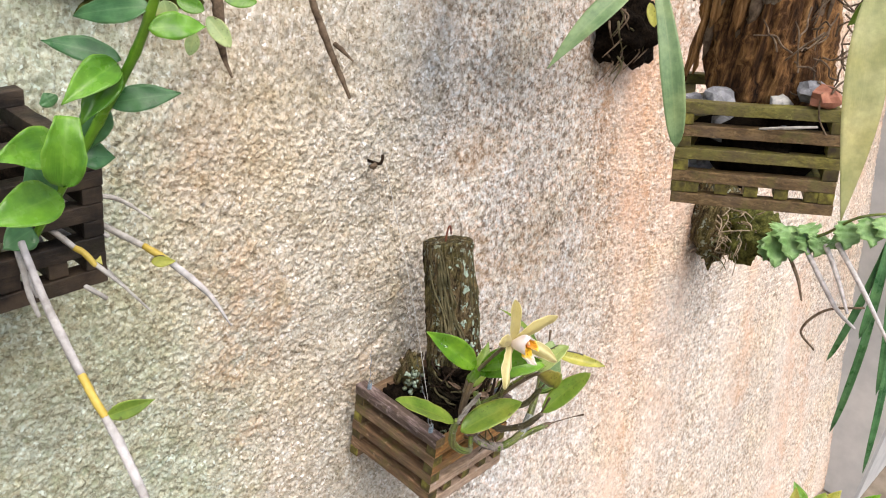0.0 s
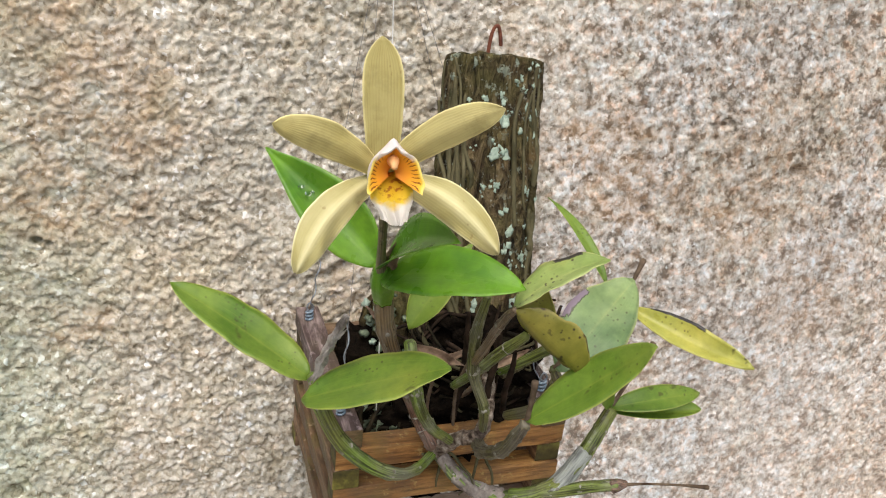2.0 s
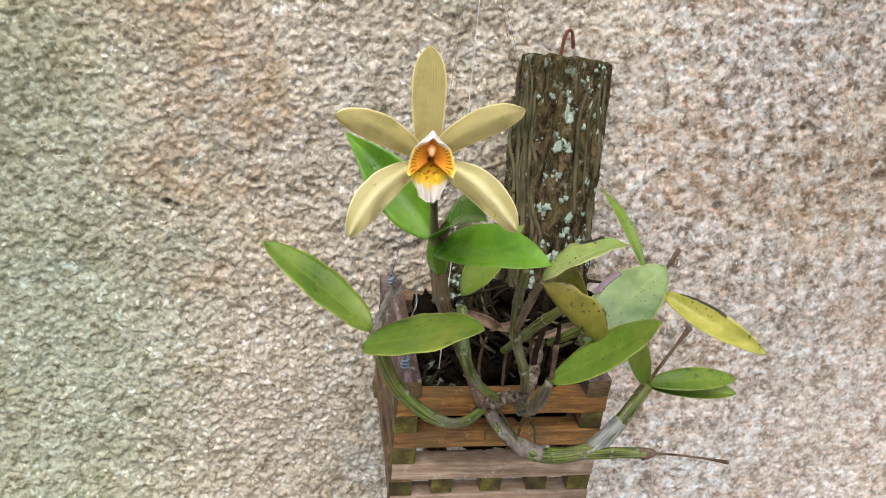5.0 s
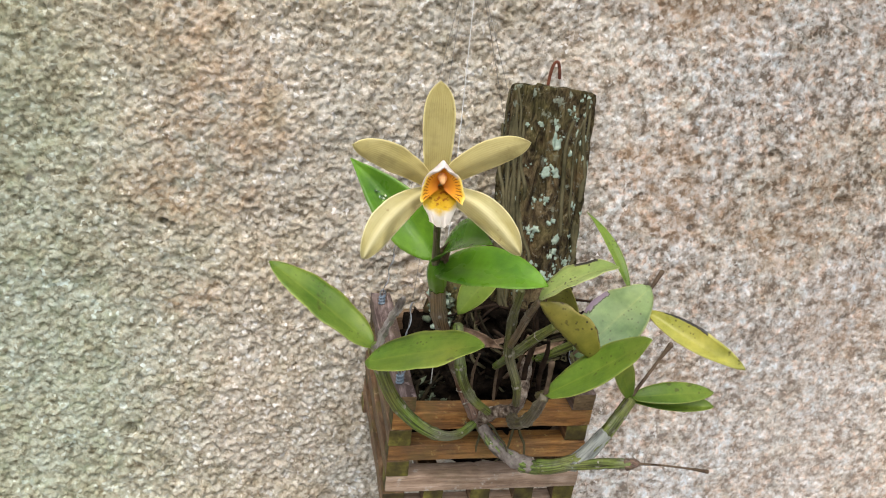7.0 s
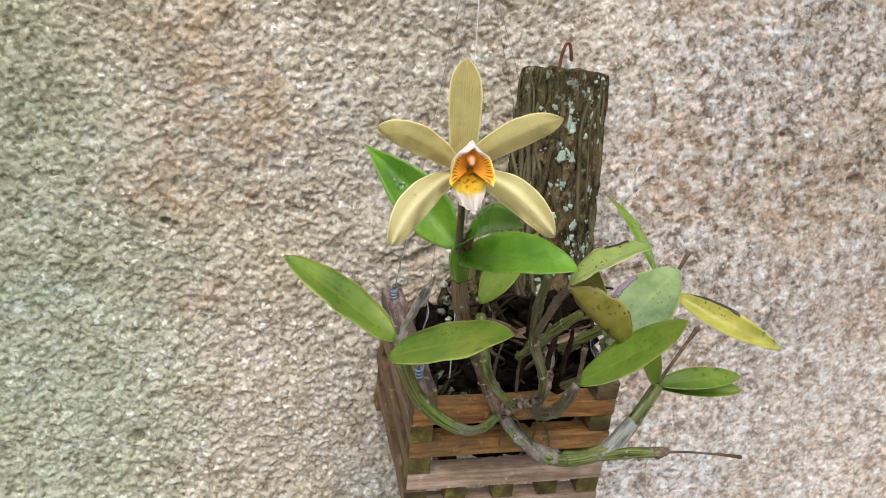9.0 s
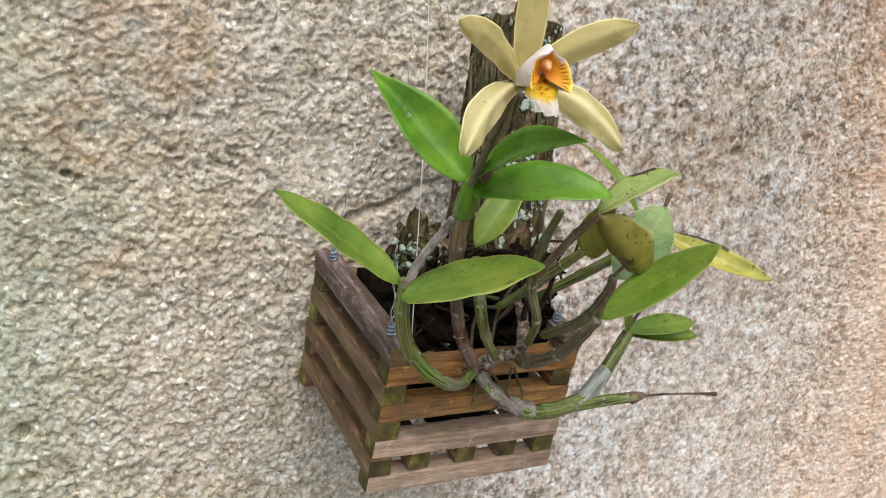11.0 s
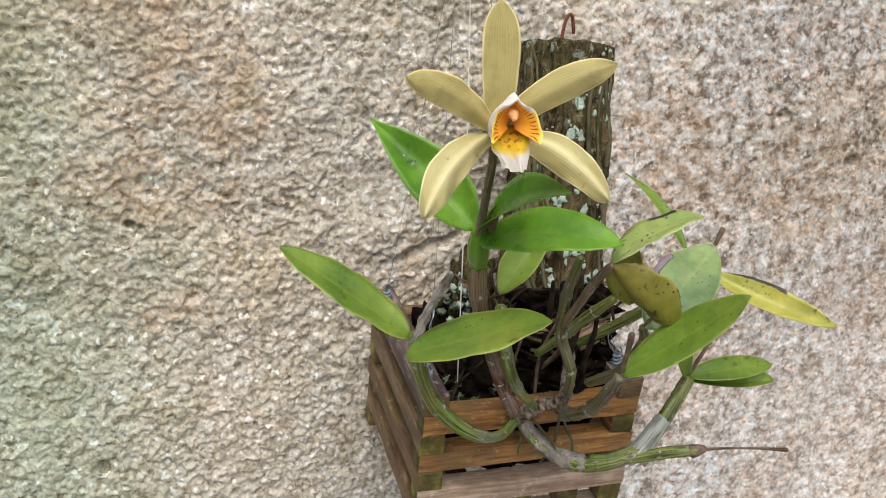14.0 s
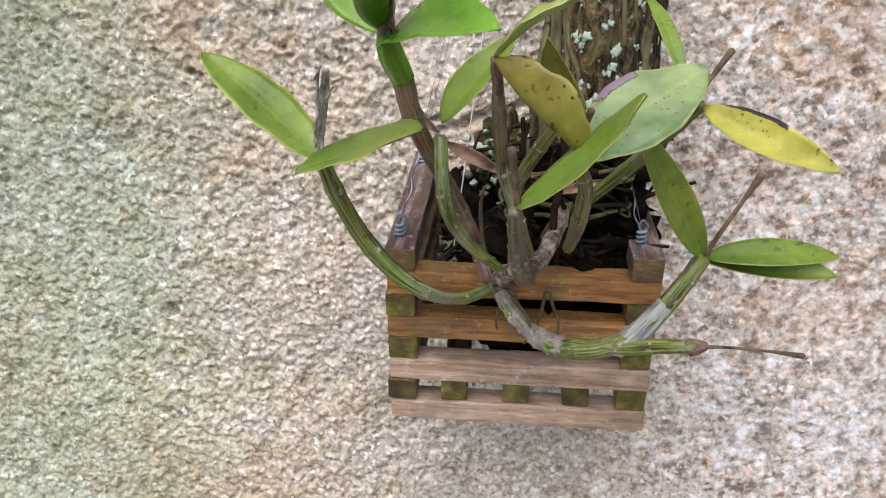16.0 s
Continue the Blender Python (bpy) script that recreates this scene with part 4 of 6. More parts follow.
def log_point(s, a):
    """A place on the bark: s from foot to top, a round the stem; with the way outwards."""
    ax = (LOG_B - LOG_A)
    t = ax.normalized()
    e1 = (V(0, -1, 0) - t * V(0, -1, 0).dot(t)).normalized()
    e2 = t.cross(e1)
    d = e1 * math.cos(a) + e2 * math.sin(a)
    r = 0.0375 - 0.0042 * s
    q = Vector((math.cos(a) * 1.3, math.sin(a) * 1.3, s * 0.9))
    r *= 1 + 0.07 * noise.noise(q * 2.0) - 0.10 * abs(noise.noise(Vector((math.cos(a) * 4.5, math.sin(a) * 4.5, s * 2.4)))) + 0.05
    r += 0.0040 * noise.noise(Vector((math.cos(a) * 9, math.sin(a) * 9, s * 5))) - 0.0032 * abs(noise.noise(Vector((math.cos(a) * 14, math.sin(a) * 14, s * 3.2)))) + 0.0019 * noise.noise(Vector((math.cos(a) * 22, math.sin(a) * 22, s * 26)))
    return LOG_A + ax * s + d * r, d


def stump():
    base = thing("tree_stump", "upright piece of lichen-covered trunk standing in the basket", "log", LOG_A)
    bm = bmesh.new()
    seg, n = 110, 100
    rings = [[bm.verts.new(log_point(i / n, 2 * math.pi * j / seg)[0]) for j in range(seg)] for i in range(n + 1)]
    for i in range(n):
        for j in range(seg):
            bm.faces.new((rings[i][j], rings[i][(j + 1) % seg], rings[i + 1][(j + 1) % seg], rings[i + 1][j]))
    last = rings[-1]
    t = (LOG_B - LOG_A).normalized()
    for f in (0.88, 0.6, 0.3):
        ring = []
        for j in range(seg):
            p = LOG_B + (rings[-1][j].co - LOG_B) * f
            ring.append(bm.verts.new(p + t * (0.0022 * noise.noise(p * 120) + (0.0015 if f > 0.8 else 0.0))))
        for j in range(seg):
            bm.faces.new((last[j], last[(j + 1) % seg], ring[(j + 1) % seg], ring[j]))
        last = ring
    bm.faces.new(last)
    bm.faces.new(rings[0][::-1])
    part("trunk", bm, BARK, base)
    rnd = random.Random(21)
    for i in range(62):
        s, a = rnd.uniform(0.25, 0.98), rnd.gauss(0.15, 0.72)
        bits = []
        size = rnd.choice((0.0020, 0.0026, 0.0036, 0.0054))
        for q in range(rnd.randint(3, 7)):
            p, d = log_point(min(0.995, max(0.05, s + rnd.gauss(0, size * 3.2))), a + rnd.gauss(0, size * 18))
            bits.append(flake(p + d * 0.0004, d, size * rnd.uniform(0.4, 1.0), i * 1.7 + q * 9.1, 0.0004))
        part("lichen_patch", join(*bits), LICHEN, base, "pale mint crusty lichen" if i == 0 else "")
    for i in range(16):
        a, s = (rnd.uniform(-1.7, -0.9) if i < 11 else rnd.uniform(0.2, 1.2)), rnd.uniform(0.80, 0.99)
        pts = []
        while s > 0.12:
            p, d = log_point(max(s, 0), a)
            pts.append(p + d * 0.0008)
            s -= 0.075
            a += rnd.gauss(0, 0.09) + 0.02
            if len(pts) > 4 and rnd.random() < 0.12:
                break
        if len(pts) > 2:
            r = rnd.uniform(0.0010, 0.0023)
            part("clinging_root", tube(pts, [r * 0.7, r, r * 0.9], len(pts) * 4, 7, rough=0.35, seed=i), ROOT, base)
    # bent rusty nail in the sawn top
    top = LOG_B + V(-0.0016, -0.0001, 0.0062)
    part("iron_hook", tube([top + V(-0.004, 0, -0.011), top + V(-0.0035, 0, 0.006), top + V(-0.0015, 0, 0.0155), top + V(0.0015, 0, 0.0165), top + V(0.0035, 0, 0.011), top + V(0.0045, -0.001, 0.004)], [0.00135], 28, 8, rough=0.15), RUST, base, "bent rusty iron hook")
    return base


stump()

# mat of old roots round the foot of the stump, fill blackened for shade
mat = thing("root_mat", "mat of dead roots and bark chips round the stump's foot, blackened for shade", "roots", (0.028, -0.095, 1.33))
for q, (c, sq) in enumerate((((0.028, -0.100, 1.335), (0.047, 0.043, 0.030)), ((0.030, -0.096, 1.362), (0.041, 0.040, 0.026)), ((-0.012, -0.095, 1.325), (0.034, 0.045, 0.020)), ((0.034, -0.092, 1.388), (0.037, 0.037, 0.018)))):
    part("shade_fill", lump(c, 1.0, q * 2.9 + 0.7, sq, 0.42, 4.0, 4), SOIL, mat)
rnd = random.Random(77)
for i in range(110):
    a = rnd.uniform(-2.0, 2.0)
    p = V(0.028 + 0.040 * math.sin(a), -0.096 - 0.040 * math.cos(a), 1.335 + rnd.uniform(0, 0.062))
    d = V(math.cos(a), math.sin(a), rnd.uniform(-0.7, 0.7)).normalized() * rnd.uniform(0.008, 0.022)
    o = V(math.sin(a), -math.cos(a), 0) * rnd.uniform(0.002, 0.007)
    r = rnd.uniform(0.0007, 0.0017)
    part("old_root", tube([inside(p - d), inside(p + o + V(0, 0, rnd.uniform(-0.005, 0.005))), inside(p + d)], [r, r * 1.1, r * 0.7], 10, 6, rough=0.4, seed=i), (SHADED_ROOT, TWIG_DARK, SHADED_ROOT, ROOT, SHADED_ROOT)[i % 5], mat)

# bark slab with leafy lichen behind the flower stem
slab = thing("bark_slab", "dark slab of bark with pale frilly lichen leaning beside the stump", "bark", (-0.020, -0.045, 1.345))
part("slab", lump((-0.018, -0.040, 1.366), 1.0, 8.1, (0.020, 0.016, 0.034), 0.5, 2.4, 4), BARK, slab)
# low lump in the same shade-black, closing the gap behind the rails
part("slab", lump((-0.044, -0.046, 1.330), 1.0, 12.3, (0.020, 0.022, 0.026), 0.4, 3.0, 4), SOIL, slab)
rnd = random.Random(3)
for i in range(46):
    p = V(-0.028 + rnd.gauss(0, 0.008), -0.058 + rnd.uniform(-0.006, 0.004), 1.372 + rnd.gauss(0, 0.011))
    part("lichen_frill", flake(p, (rnd.uniform(-0.8, 0.4), -1, rnd.uniform(-0.2, 0.8)), rnd.uniform(0.002, 0.0045), i + 40.5, 0.002), LICHEN if i % 3 == 0 else LICHEN_DIM, slab)

# tuft of grey-green lichen inside the basket corner
tuft = thing("lichen_tuft", "curly grey-green lichen tuft on the bark inside the basket", "lichen", (-0.040, -0.118, 1.315))
for i in range(22):
    p = V(-0.042 + rnd.uniform(-0.018, 0.020), -0.116 + rnd.uniform(-0.018, 0.014), 1.322 + rnd.uniform(-0.004, 0.008))
    d = V(rnd.uniform(-1, 1), rnd.uniform(-1, 0.4), rnd.uniform(0.1, 0.9)).normalized()
    part("lobe", leaf(p, p + d * rnd.uniform(0.007, 0.013), rnd.uniform(0.004, 0.008), (rnd.uniform(-0.5, 0.5), -0.4, 0.9), kind="toothed", fold=0.5, wave=0.6, seed=i, nu=12, nv=4, thick=0.0007), LICHEN_DIM, tuft)

# ---- the orchid ----
orchid = thing("orchid_plant", "flowering cattleya-type orchid with green leaves, rooted on a basket", "orchid", (-0.017, -0.165, 1.334))


def stem(name, pts, radii, mat, nodes=(), ridges=7, ridge=0.07, n=30, rough=0.08, label=""):
    ob = part(name, tube(pts, radii, n, 28 if ridges else 12, ridges, ridge, rough, nodes, len(pts)), mat, orchid, label)
    if ridges and mat not in (RHIZOME, BRACT):
        line = bezier(pts, 100)
        for q in nodes:
            k = min(97, max(2, int(q * 100)))
            r = (lerp_list(radii, q) if len(radii) > 1 else radii[0]) * 1.10
            part("node_membrane", tube([line[k - 1], line[k], line[k + 1]], [r * 0.93, r * 1.02, r * 0.95], 4, 16, 0, 0, 0.22, (), q * 9), COLLAR, ob)
    return ob


J = (-0.017, -0.165, 1.336)
stem("rhizome", [(-0.0171, -0.1520, 1.3359), (-0.0166, -0.1658, 1.3391), (-0.0072, -0.1770, 1.3532), (0.0030, -0.1830, 1.3593), (0.0125, -0.1690, 1.3675), (0.0198, -0.1474, 1.3789)], [0.0050, 0.0060, 0.0044, 0.0042, 0.0043, 0.0040], RHIZOME, (0.08, 0.2, 0.32, 0.44, 0.56, 0.68, 0.8, 0.92), 0, 0, 60, 0.30, "knobbly brown and white-flecked rhizome")
stem("brown_pseudobulb", [(-0.0206, -0.1684, 1.3419), (-0.0262, -0.1578, 1.3520), (-0.0391, -0.1598, 1.3825), (-0.0585, -0.1775, 1.4315), (-0.0650, -0.1850, 1.4610)], [0.0038, 0.0037, 0.0041, 0.0049, 0.0054], CANE_BROWN, (0.12, 0.22, 0.48, 0.8), label="brown sheathed pseudobulb carrying the flower")
stem("red_brown_base", [(-0.0206, -0.1684, 1.3419), (-0.0286, -0.1581, 1.3567), (-0.0352, -0.1580, 1.3727)], [0.0046, 0.0043, 0.0042], CANE_RED, (0.3, 0.6), n=16, label="ringed red-brown stem base")
stem("green_pseudobulb_top", [(-0.0650, -0.1850, 1.4610), (-0.0688, -0.1950, 1.4760), (-0.0705, -0.1980, 1.4870)], [0.0057, 0.0062, 0.0040], LEAF_NEW, n=12)
stem("pseudobulb", [J, (-0.034, -0.180, 1.335), (-0.051, -0.191, 1.343), (-0.069, -0.191, 1.354), (-0.086, -0.190, 1.373), (-0.098, -0.196, 1.401), (-0.104, -0.205, 1.427)], [0.0030, 0.0031, 0.0038, 0.0045, 0.0047, 0.0044, 0.0037], CANE, (0.16, 0.36, 0.62, 0.86))
stem("dry_stub", [(-0.1045, -0.206, 1.424), (-0.101, -0.211, 1.442), (-0.097, -0.217, 1.458), (-0.093, -0.224, 1.474)], [0.0023, 0.0021, 0.0018, 0.0015], BRACT, (0.35, 0.7), 5, 0.28, 30, 0.8, "dry frayed grey stub")
for q, (a, b) in enumerate((((-0.1035, -0.209, 1.432), (-0.0985, -0.219, 1.455)), ((-0.100, -0.2125, 1.447), (-0.0905, -0.222, 1.4665)), ((-0.0985, -0.216, 1.452), (-0.0945, -0.2275, 1.4775)))):
    part("papery_shred", leaf(a, b, 0.0028, (-0.5, -0.7, 0.4), kind="lance", fold=0.7, wave=0.9, seed=q * 3.1, nu=12, nv=4, thick=0.0006, arch=0.05), BRACT, orchid)
stem("pseudobulb", [(-0.0151, -0.1820, 1.3565), (-0.0315, -0.1925, 1.3765), (-0.0425, -0.1955, 1.3985), (-0.0467, -0.1825, 1.4300)], [0.0027, 0.0032, 0.0037, 0.0035], CANE, (0.4, 0.72))
stem("pseudobulb", [(-0.016, -0.166, 1.334), (-0.004, -0.177, 1.322), (0.016, -0.190, 1.314), (0.037, -0.196, 1.317), (0.057, -0.199, 1.326)], [0.0038, 0.0043, 0.0050, 0.0054, 0.0052], CANE, (0.2, 0.5, 0.97))
stem("old_sheath", [(-0.014, -0.168, 1.333), (-0.003, -0.1775, 1.3215), (0.010, -0.187, 1.3155), (0.021, -0.1915, 1.3145)], [0.0042, 0.0048, 0.0055, 0.0057], SHEATH, (0.3, 0.65), 6, 0.10, 24, 0.4, "flaky grey-brown old sheath")
stem("pseudobulb", [(0.052, -0.1985, 1.322), (0.066, -0.197, 1.336), (0.079, -0.192, 1.353), (0.0905, -0.187, 1.371)], [0.0051, 0.0051, 0.0047, 0.0041], CANE, (0.80,))
stem("papery_sheath", [(0.050, -0.1985, 1.3205), (0.060, -0.1978, 1.3295), (0.0735, -0.1942, 1.3460)], [0.0061, 0.0060, 0.0055], CANE_SHEATH, (), 7, 0.04, 24, 0.15, "grey papery sheath round a stem")
stem("green_side_shoot", [(0.026, -0.193, 1.318), (0.050, -0.201, 1.322), (0.070, -0.209, 1.330), (0.087, -0.217, 1.3365)], [0.0030, 0.0036, 0.0038, 0.0036], CANE, (0.62,))
stem("broken_tip", [(0.084, -0.2155, 1.3352), (0.088, -0.2175, 1.337), (0.0915, -0.2195, 1.3385)], [0.0036, 0.0034, 0.0018], CANE_RED, (), 5, 0.15, 10, 0.6)
stem("dry_flower_stalk", [(0.086, -0.2165, 1.336), (0.100, -0.226, 1.343), (0.116, -0.238, 1.350), (0.128, -0.248, 1.355)], [0.0013, 0.0008, 0.0007, 0.0014], TWIG, (0.04, 0.98), 0, 0, label="thin dry old flower stalk")
stem("dry_flower_stalk", [(0.0925, -0.184, 1.373), (0.100, -0.184, 1.390), (0.107, -0.183, 1.404), (0.113, -0.183, 1.417)], [0.0014, 0.0012, 0.0011, 0.0021], TWIG, (0.98,), 0, 0)
stem("pseudobulb", [(0.0010, -0.1930, 1.3720), (-0.0050, -0.2040, 1.3957), (-0.0130, -0.1997, 1.4192), (-0.0165, -0.2060, 1.4489), (-0.0172, -0.2165, 1.4765)], [0.0026, 0.0030, 0.0034, 0.0031, 0.0022], CANE_GREY, (0.25, 0.5, 0.74))
stem("pseudobulb", [(-0.0140, -0.2030, 1.4270), (-0.0150, -0.2250, 1.4580), (-0.0162, -0.2410, 1.4780), (-0.0168, -0.2515, 1.4885)], [0.0022, 0.0024, 0.0023, 0.0018], CANE_BROWN, (0.5,), rough=0.3)
stem("pseudobulb", [(0.0015, -0.1880, 1.3560), (-0.0015, -0.2040, 1.3640), (-0.0045, -0.2369, 1.3922), (-0.0062, -0.2608, 1.4266)], [0.0040, 0.0042, 0.0038, 0.0028], CANE_OLD, (0.3, 0.62, 0.9), rough=0.45)
stem("pseudobulb", [(0.0215, -0.1800, 1.3697), (0.0233, -0.2138, 1.3997), (0.0246, -0.2284, 1.4264), (0.0165, -0.2375, 1.4430)], [0.0030, 0.0037, 0.0034, 0.0021], CANE_GREY, (0.4, 0.75))
stem("pseudobulb", [(-0.010, -0.165, 1.385), (-0.0052, -0.1893, 1.4124), (0.0020, -0.2010, 1.4310), (0.0100, -0.2125, 1.4480)], [0.0026, 0.0031, 0.0034, 0.0026], CANE, (0.4, 0.75))
stem("pseudobulb", [(0.018, -0.135, 1.372), (0.030, -0.150, 1.384), (0.052, -0.177, 1.419), (0.075, -0.204, 1.458)], [0.0026, 0.0031, 0.0036, 0.0028], CANE, (0.3, 0.6, 0.9))
stem("dry_twig", [(0.074, -0.201, 1.462), (0.080, -0.196, 1.470), (0.088, -0.190, 1.480)], [0.0014, 0.0011, 0.0018], TWIG, (), 0, 0, 12)
stem("dry_twig", [(0.016, -0.236, 1.440), (0.020, -0.243, 1.455), (0.023, -0.249, 1.468)], [0.0012, 0.0010, 0.0016], TWIG, (), 0, 0, 12)
stem("dry_twig", [(-0.0048, -0.2590, 1.4270), (-0.0062, -0.2630, 1.4410), (-0.0083, -0.2677, 1.4571)], [0.0015, 0.0012, 0.0018], TWIG, (0.9,), 0, 0, 12, 0.3)
for q in range(5):
    rq = random.Random(q + 70)
    a = V(-0.012 + rq.uniform(-0.018, 0.03), -0.168, 1.336)
    pts = [a]
    d = V(rq.uniform(-0.5, 0.7), rq.uniform(-0.6, 0.5), rq.uniform(-0.8, 0.2)).normalized()
    for _ in range(4):
        d = (d + V(rq.uniform(-0.5, 0.5), rq.uniform(-0.5, 0.6), rq.uniform(-0.5, 0.35))).normalized()
        pts.append(pts[-1] + d * rq.uniform(0.006, 0.012))
    part("aerial_root", tube(pts, [0.0011, 0.0010, 0.0006], 16, 7, rough=0.2, seed=q), ROOT, orchid)


# old dry stalks standing round the foot of the stump
rs = random.Random(31)
for q in range(9):
    a = V(rs.uniform(-0.024, 0.034), rs.uniform(-0.168, -0.132), 1.352)
    b = a + V(rs.uniform(-0.010, 0.012), rs.uniform(-0.028, 0.004), rs.uniform(0.040, 0.092))
    r = rs.uniform(0.0010, 0.0021)
    stem("dry_stalk", [a, a.lerp(b, 0.4) + V(rs.uniform(-0.004, 0.004), rs.uniform(-0.004, 0.004), 0), a.lerp(b, 0.75) + V(rs.uniform(-0.003, 0.003), 0, 0), b], [r * 0.9, r, r * 0.9, r * 0.6], (TWIG, TWIG_DARK, TWIG_DARK)[q % 3], (0.3, 0.7), 0, 0, 18, 0.45)


def blade(base, tip, width, hint, mat, name="leaf", label="", **kw):
    return part(name, leaf(base, tip, width, hint, **kw), mat, orchid, label)


FACE = (-0.126, -0.93, 0.35)
blade((-0.1055, -0.2020, 1.4235), (-0.1746, -0.1639, 1.4648), 0.0310, (0.25, -0.38, 0.88), LEAF_MID, arch=-0.02, bend=0.03, fold=0.25, wave=0.05, seed=1)
blade((-0.1125, -0.2195, 1.4237), (-0.0465, -0.2535, 1.4588), 0.0380, (-0.42, -0.05, 0.90), LEAF_MID, arch=-0.02, bend=-0.04, fold=0.16, wave=0.05, seed=2)
blade((-0.071, -0.200, 1.481), (-0.0150, -0.2550, 1.5009), 0.0330, (-0.45, -0.25, 0.84), LEAF_NEW, label="glossy fresh green leaf", arch=0.09, fold=0.22, wave=0.04, seed=3)
blade((-0.070, -0.199, 1.487), (-0.058, -0.277, 1.537), 0.0310, (-0.76, 0.10, 0.62), LEAF_NEW, arch=0.03, bend=-0.06, fold=0.42, kind="lance", seed=4)
blade((-0.071, -0.195, 1.485), (-0.125, -0.154, 1.536), 0.0360, (-0.22, -0.86, 0.46), LEAF_NEW, arch=-0.05, fold=0.55, kind="lance", bend=0.03, wave=0.04, seed=5)
blade((-0.0168, -0.2500, 1.4885), (0.0237, -0.2594, 1.5172), 0.0250, (-0.56, 0.06, 0.83), LEAF_SPECK, arch=0.07, fold=0.28, wave=0.08, seed=6, label="older pale green leaf with black specks")
blade((-0.0055, -0.2605, 1.4285), (0.0390, -0.2895, 1.4870), 0.0290, (-0.82, -0.05, 0.57), LEAF_MID, arch=-0.07, bend=-0.05, fold=0.16, wave=0.06, seed=7)
blade((0.0175, -0.2410, 1.4435), (0.0750, -0.2040, 1.4745), 0.0375, (-0.02, -0.52, 0.85), LEAF_SCARRED, arch=0.03, fold=0.08, wave=0.12, seed=8, label="broad dull leaf with scars and dark specks")
blade((0.0755, -0.2070, 1.4580), (0.1185, -0.2660, 1.4520), 0.0190, (-0.48, -0.45, 0.74), LEAF_YELLOW, arch=-0.05, fold=0.50, wave=0.10, seed=9, label="yellowing leaf with black spots")
blade((0.092, -0.183, 1.370), (0.1600, -0.1800, 1.3725), 0.0205, (-0.14, -0.36, 0.92), LEAF_MID, arch=0.06, bend=0.03, fold=0.25, seed=10)
blade((0.092, -0.184, 1.368), (0.158, -0.188, 1.365), 0.0230, (0.02, -0.40, 0.90), LEAF_MID, arch=-0.05, fold=0.75, seed=11)
blade((0.092, -0.184, 1.369), (0.0430, -0.2125, 1.4570), 0.0200, (0.40, -0.86, 0.12), LEAF_MID, arch=0.0, fold=0.30, kind="lance", seed=12)
blade((-0.0168, -0.2525, 1.4888), (0.0235, -0.2570, 1.4500), 0.0320, (-0.84, -0.46, 0.14), LEAF_BROWN, arch=0.07, bend=-0.04, fold=-0.62, wave=0.10, seed=13, label="curled olive-brown dying leaf")
blade((0.024, -0.206, 1.440), (0.004, -0.236, 1.494), 0.0240, (-0.45, -0.76, -0.35), LEAF_OLIVE, arch=-0.06, bend=-0.06, fold=0.3, kind="lance", seed=14)
blade((0.070, -0.186, 1.462), (0.053, -0.124, 1.493), 0.0090, (0.05, -0.75, 0.60), LEAF_MID, arch=0.10, fold=0.3, kind="lance", seed=15)
blade((-0.0466, -0.1780, 1.4360), (-0.0071, -0.1600, 1.4805), 0.0240, (-0.62, -0.66, 0.42), LEAF_MID, kind="lance", arch=0.03, fold=0.35, wave=0.05, seed=16)

# dry husks left round the old stems
for q, (a, b, w, h) in enumerate((((-0.046, -0.180, 1.427), (-0.010, -0.178, 1.408), 0.009, (-0.2, -0.8, 0.5)), ((-0.050, -0.160, 1.425), (-0.066, -0.150, 1.437), 0.006, (-0.5, -0.7, 0.4)), ((0.012, -0.160, 1.392), (0.046, -0.150, 1.398), 0.007, (0.0, -0.8, 0.5)), ((-0.016, -0.140, 1.385), (0.012, -0.150, 1.402), 0.006, (0.0, -0.7, 0.7)), ((-0.066, -0.198, 1.486), (-0.064, -0.208, 1.508), 0.010, (-0.4, -0.8, 0.2)))):
    part("dry_husk", leaf(a, b, w, h, kind="lance", fold=0.8, wave=0.5, seed=q * 2.3, arch=0.06, nu=14, nv=6), HUSK, orchid, "dry brown papery husk")

# the flower
C = V(-0.0865, -0.250, 1.557)
flower = part("flower_stalk", tube([(-0.0705, -0.198, 1.484), (-0.0745, -0.212, 1.506), (-0.0800, -0.232, 1.536), C], [0.0030, 0.0022, 0.0022, 0.0026], 24, 9), CANE_BROWN, orchid, "slender stalk with one open flower")


def tepal(name, tip, width, mat, kind="sepal", **kw):
    d = (V(tip) - C).normalized()
    return part(name, leaf(C + d * 0.001, tip, width, FACE, kind=kind, thick=0.0009, nu=30, nv=12, **kw), mat, flower)


tepal("dorsal_sepal", (-0.089, -0.245, 1.6135), 0.0180, SEPAL, kind="dorsal", arch=0.05, fold=0.22, wave=0.06, seed=20)
tepal("petal", (-0.1335, -0.267, 1.5845), 0.0158, SEPAL, kind="paddle", arch=0.06, fold=-0.30, wave=0.14, seed=21, bend=0.06)
tepal("petal", (-0.0465, -0.278, 1.5945), 0.0158, SEPAL, kind="paddle", arch=0.06, fold=-0.30, wave=0.14, seed=22, bend=-0.06)
tepal("lateral_sepal", (-0.1255, -0.281, 1.5285), 0.0185, SEPAL_LOW, kind="paddle", arch=0.10, fold=-0.50, seed=23, bend=0.10, wave=0.22)
tepal("lateral_sepal", (-0.0455, -0.289, 1.5375), 0.0185, SEPAL_LOW, kind="paddle", arch=0.10, fold=-0.50, seed=24, bend=-0.10, wave=0.22)

G = V(-0.05, -0.97, 0.25).normalized()
GU = (V(0, 0, 1) - G * G.z).normalized()
GS = G.cross(GU)


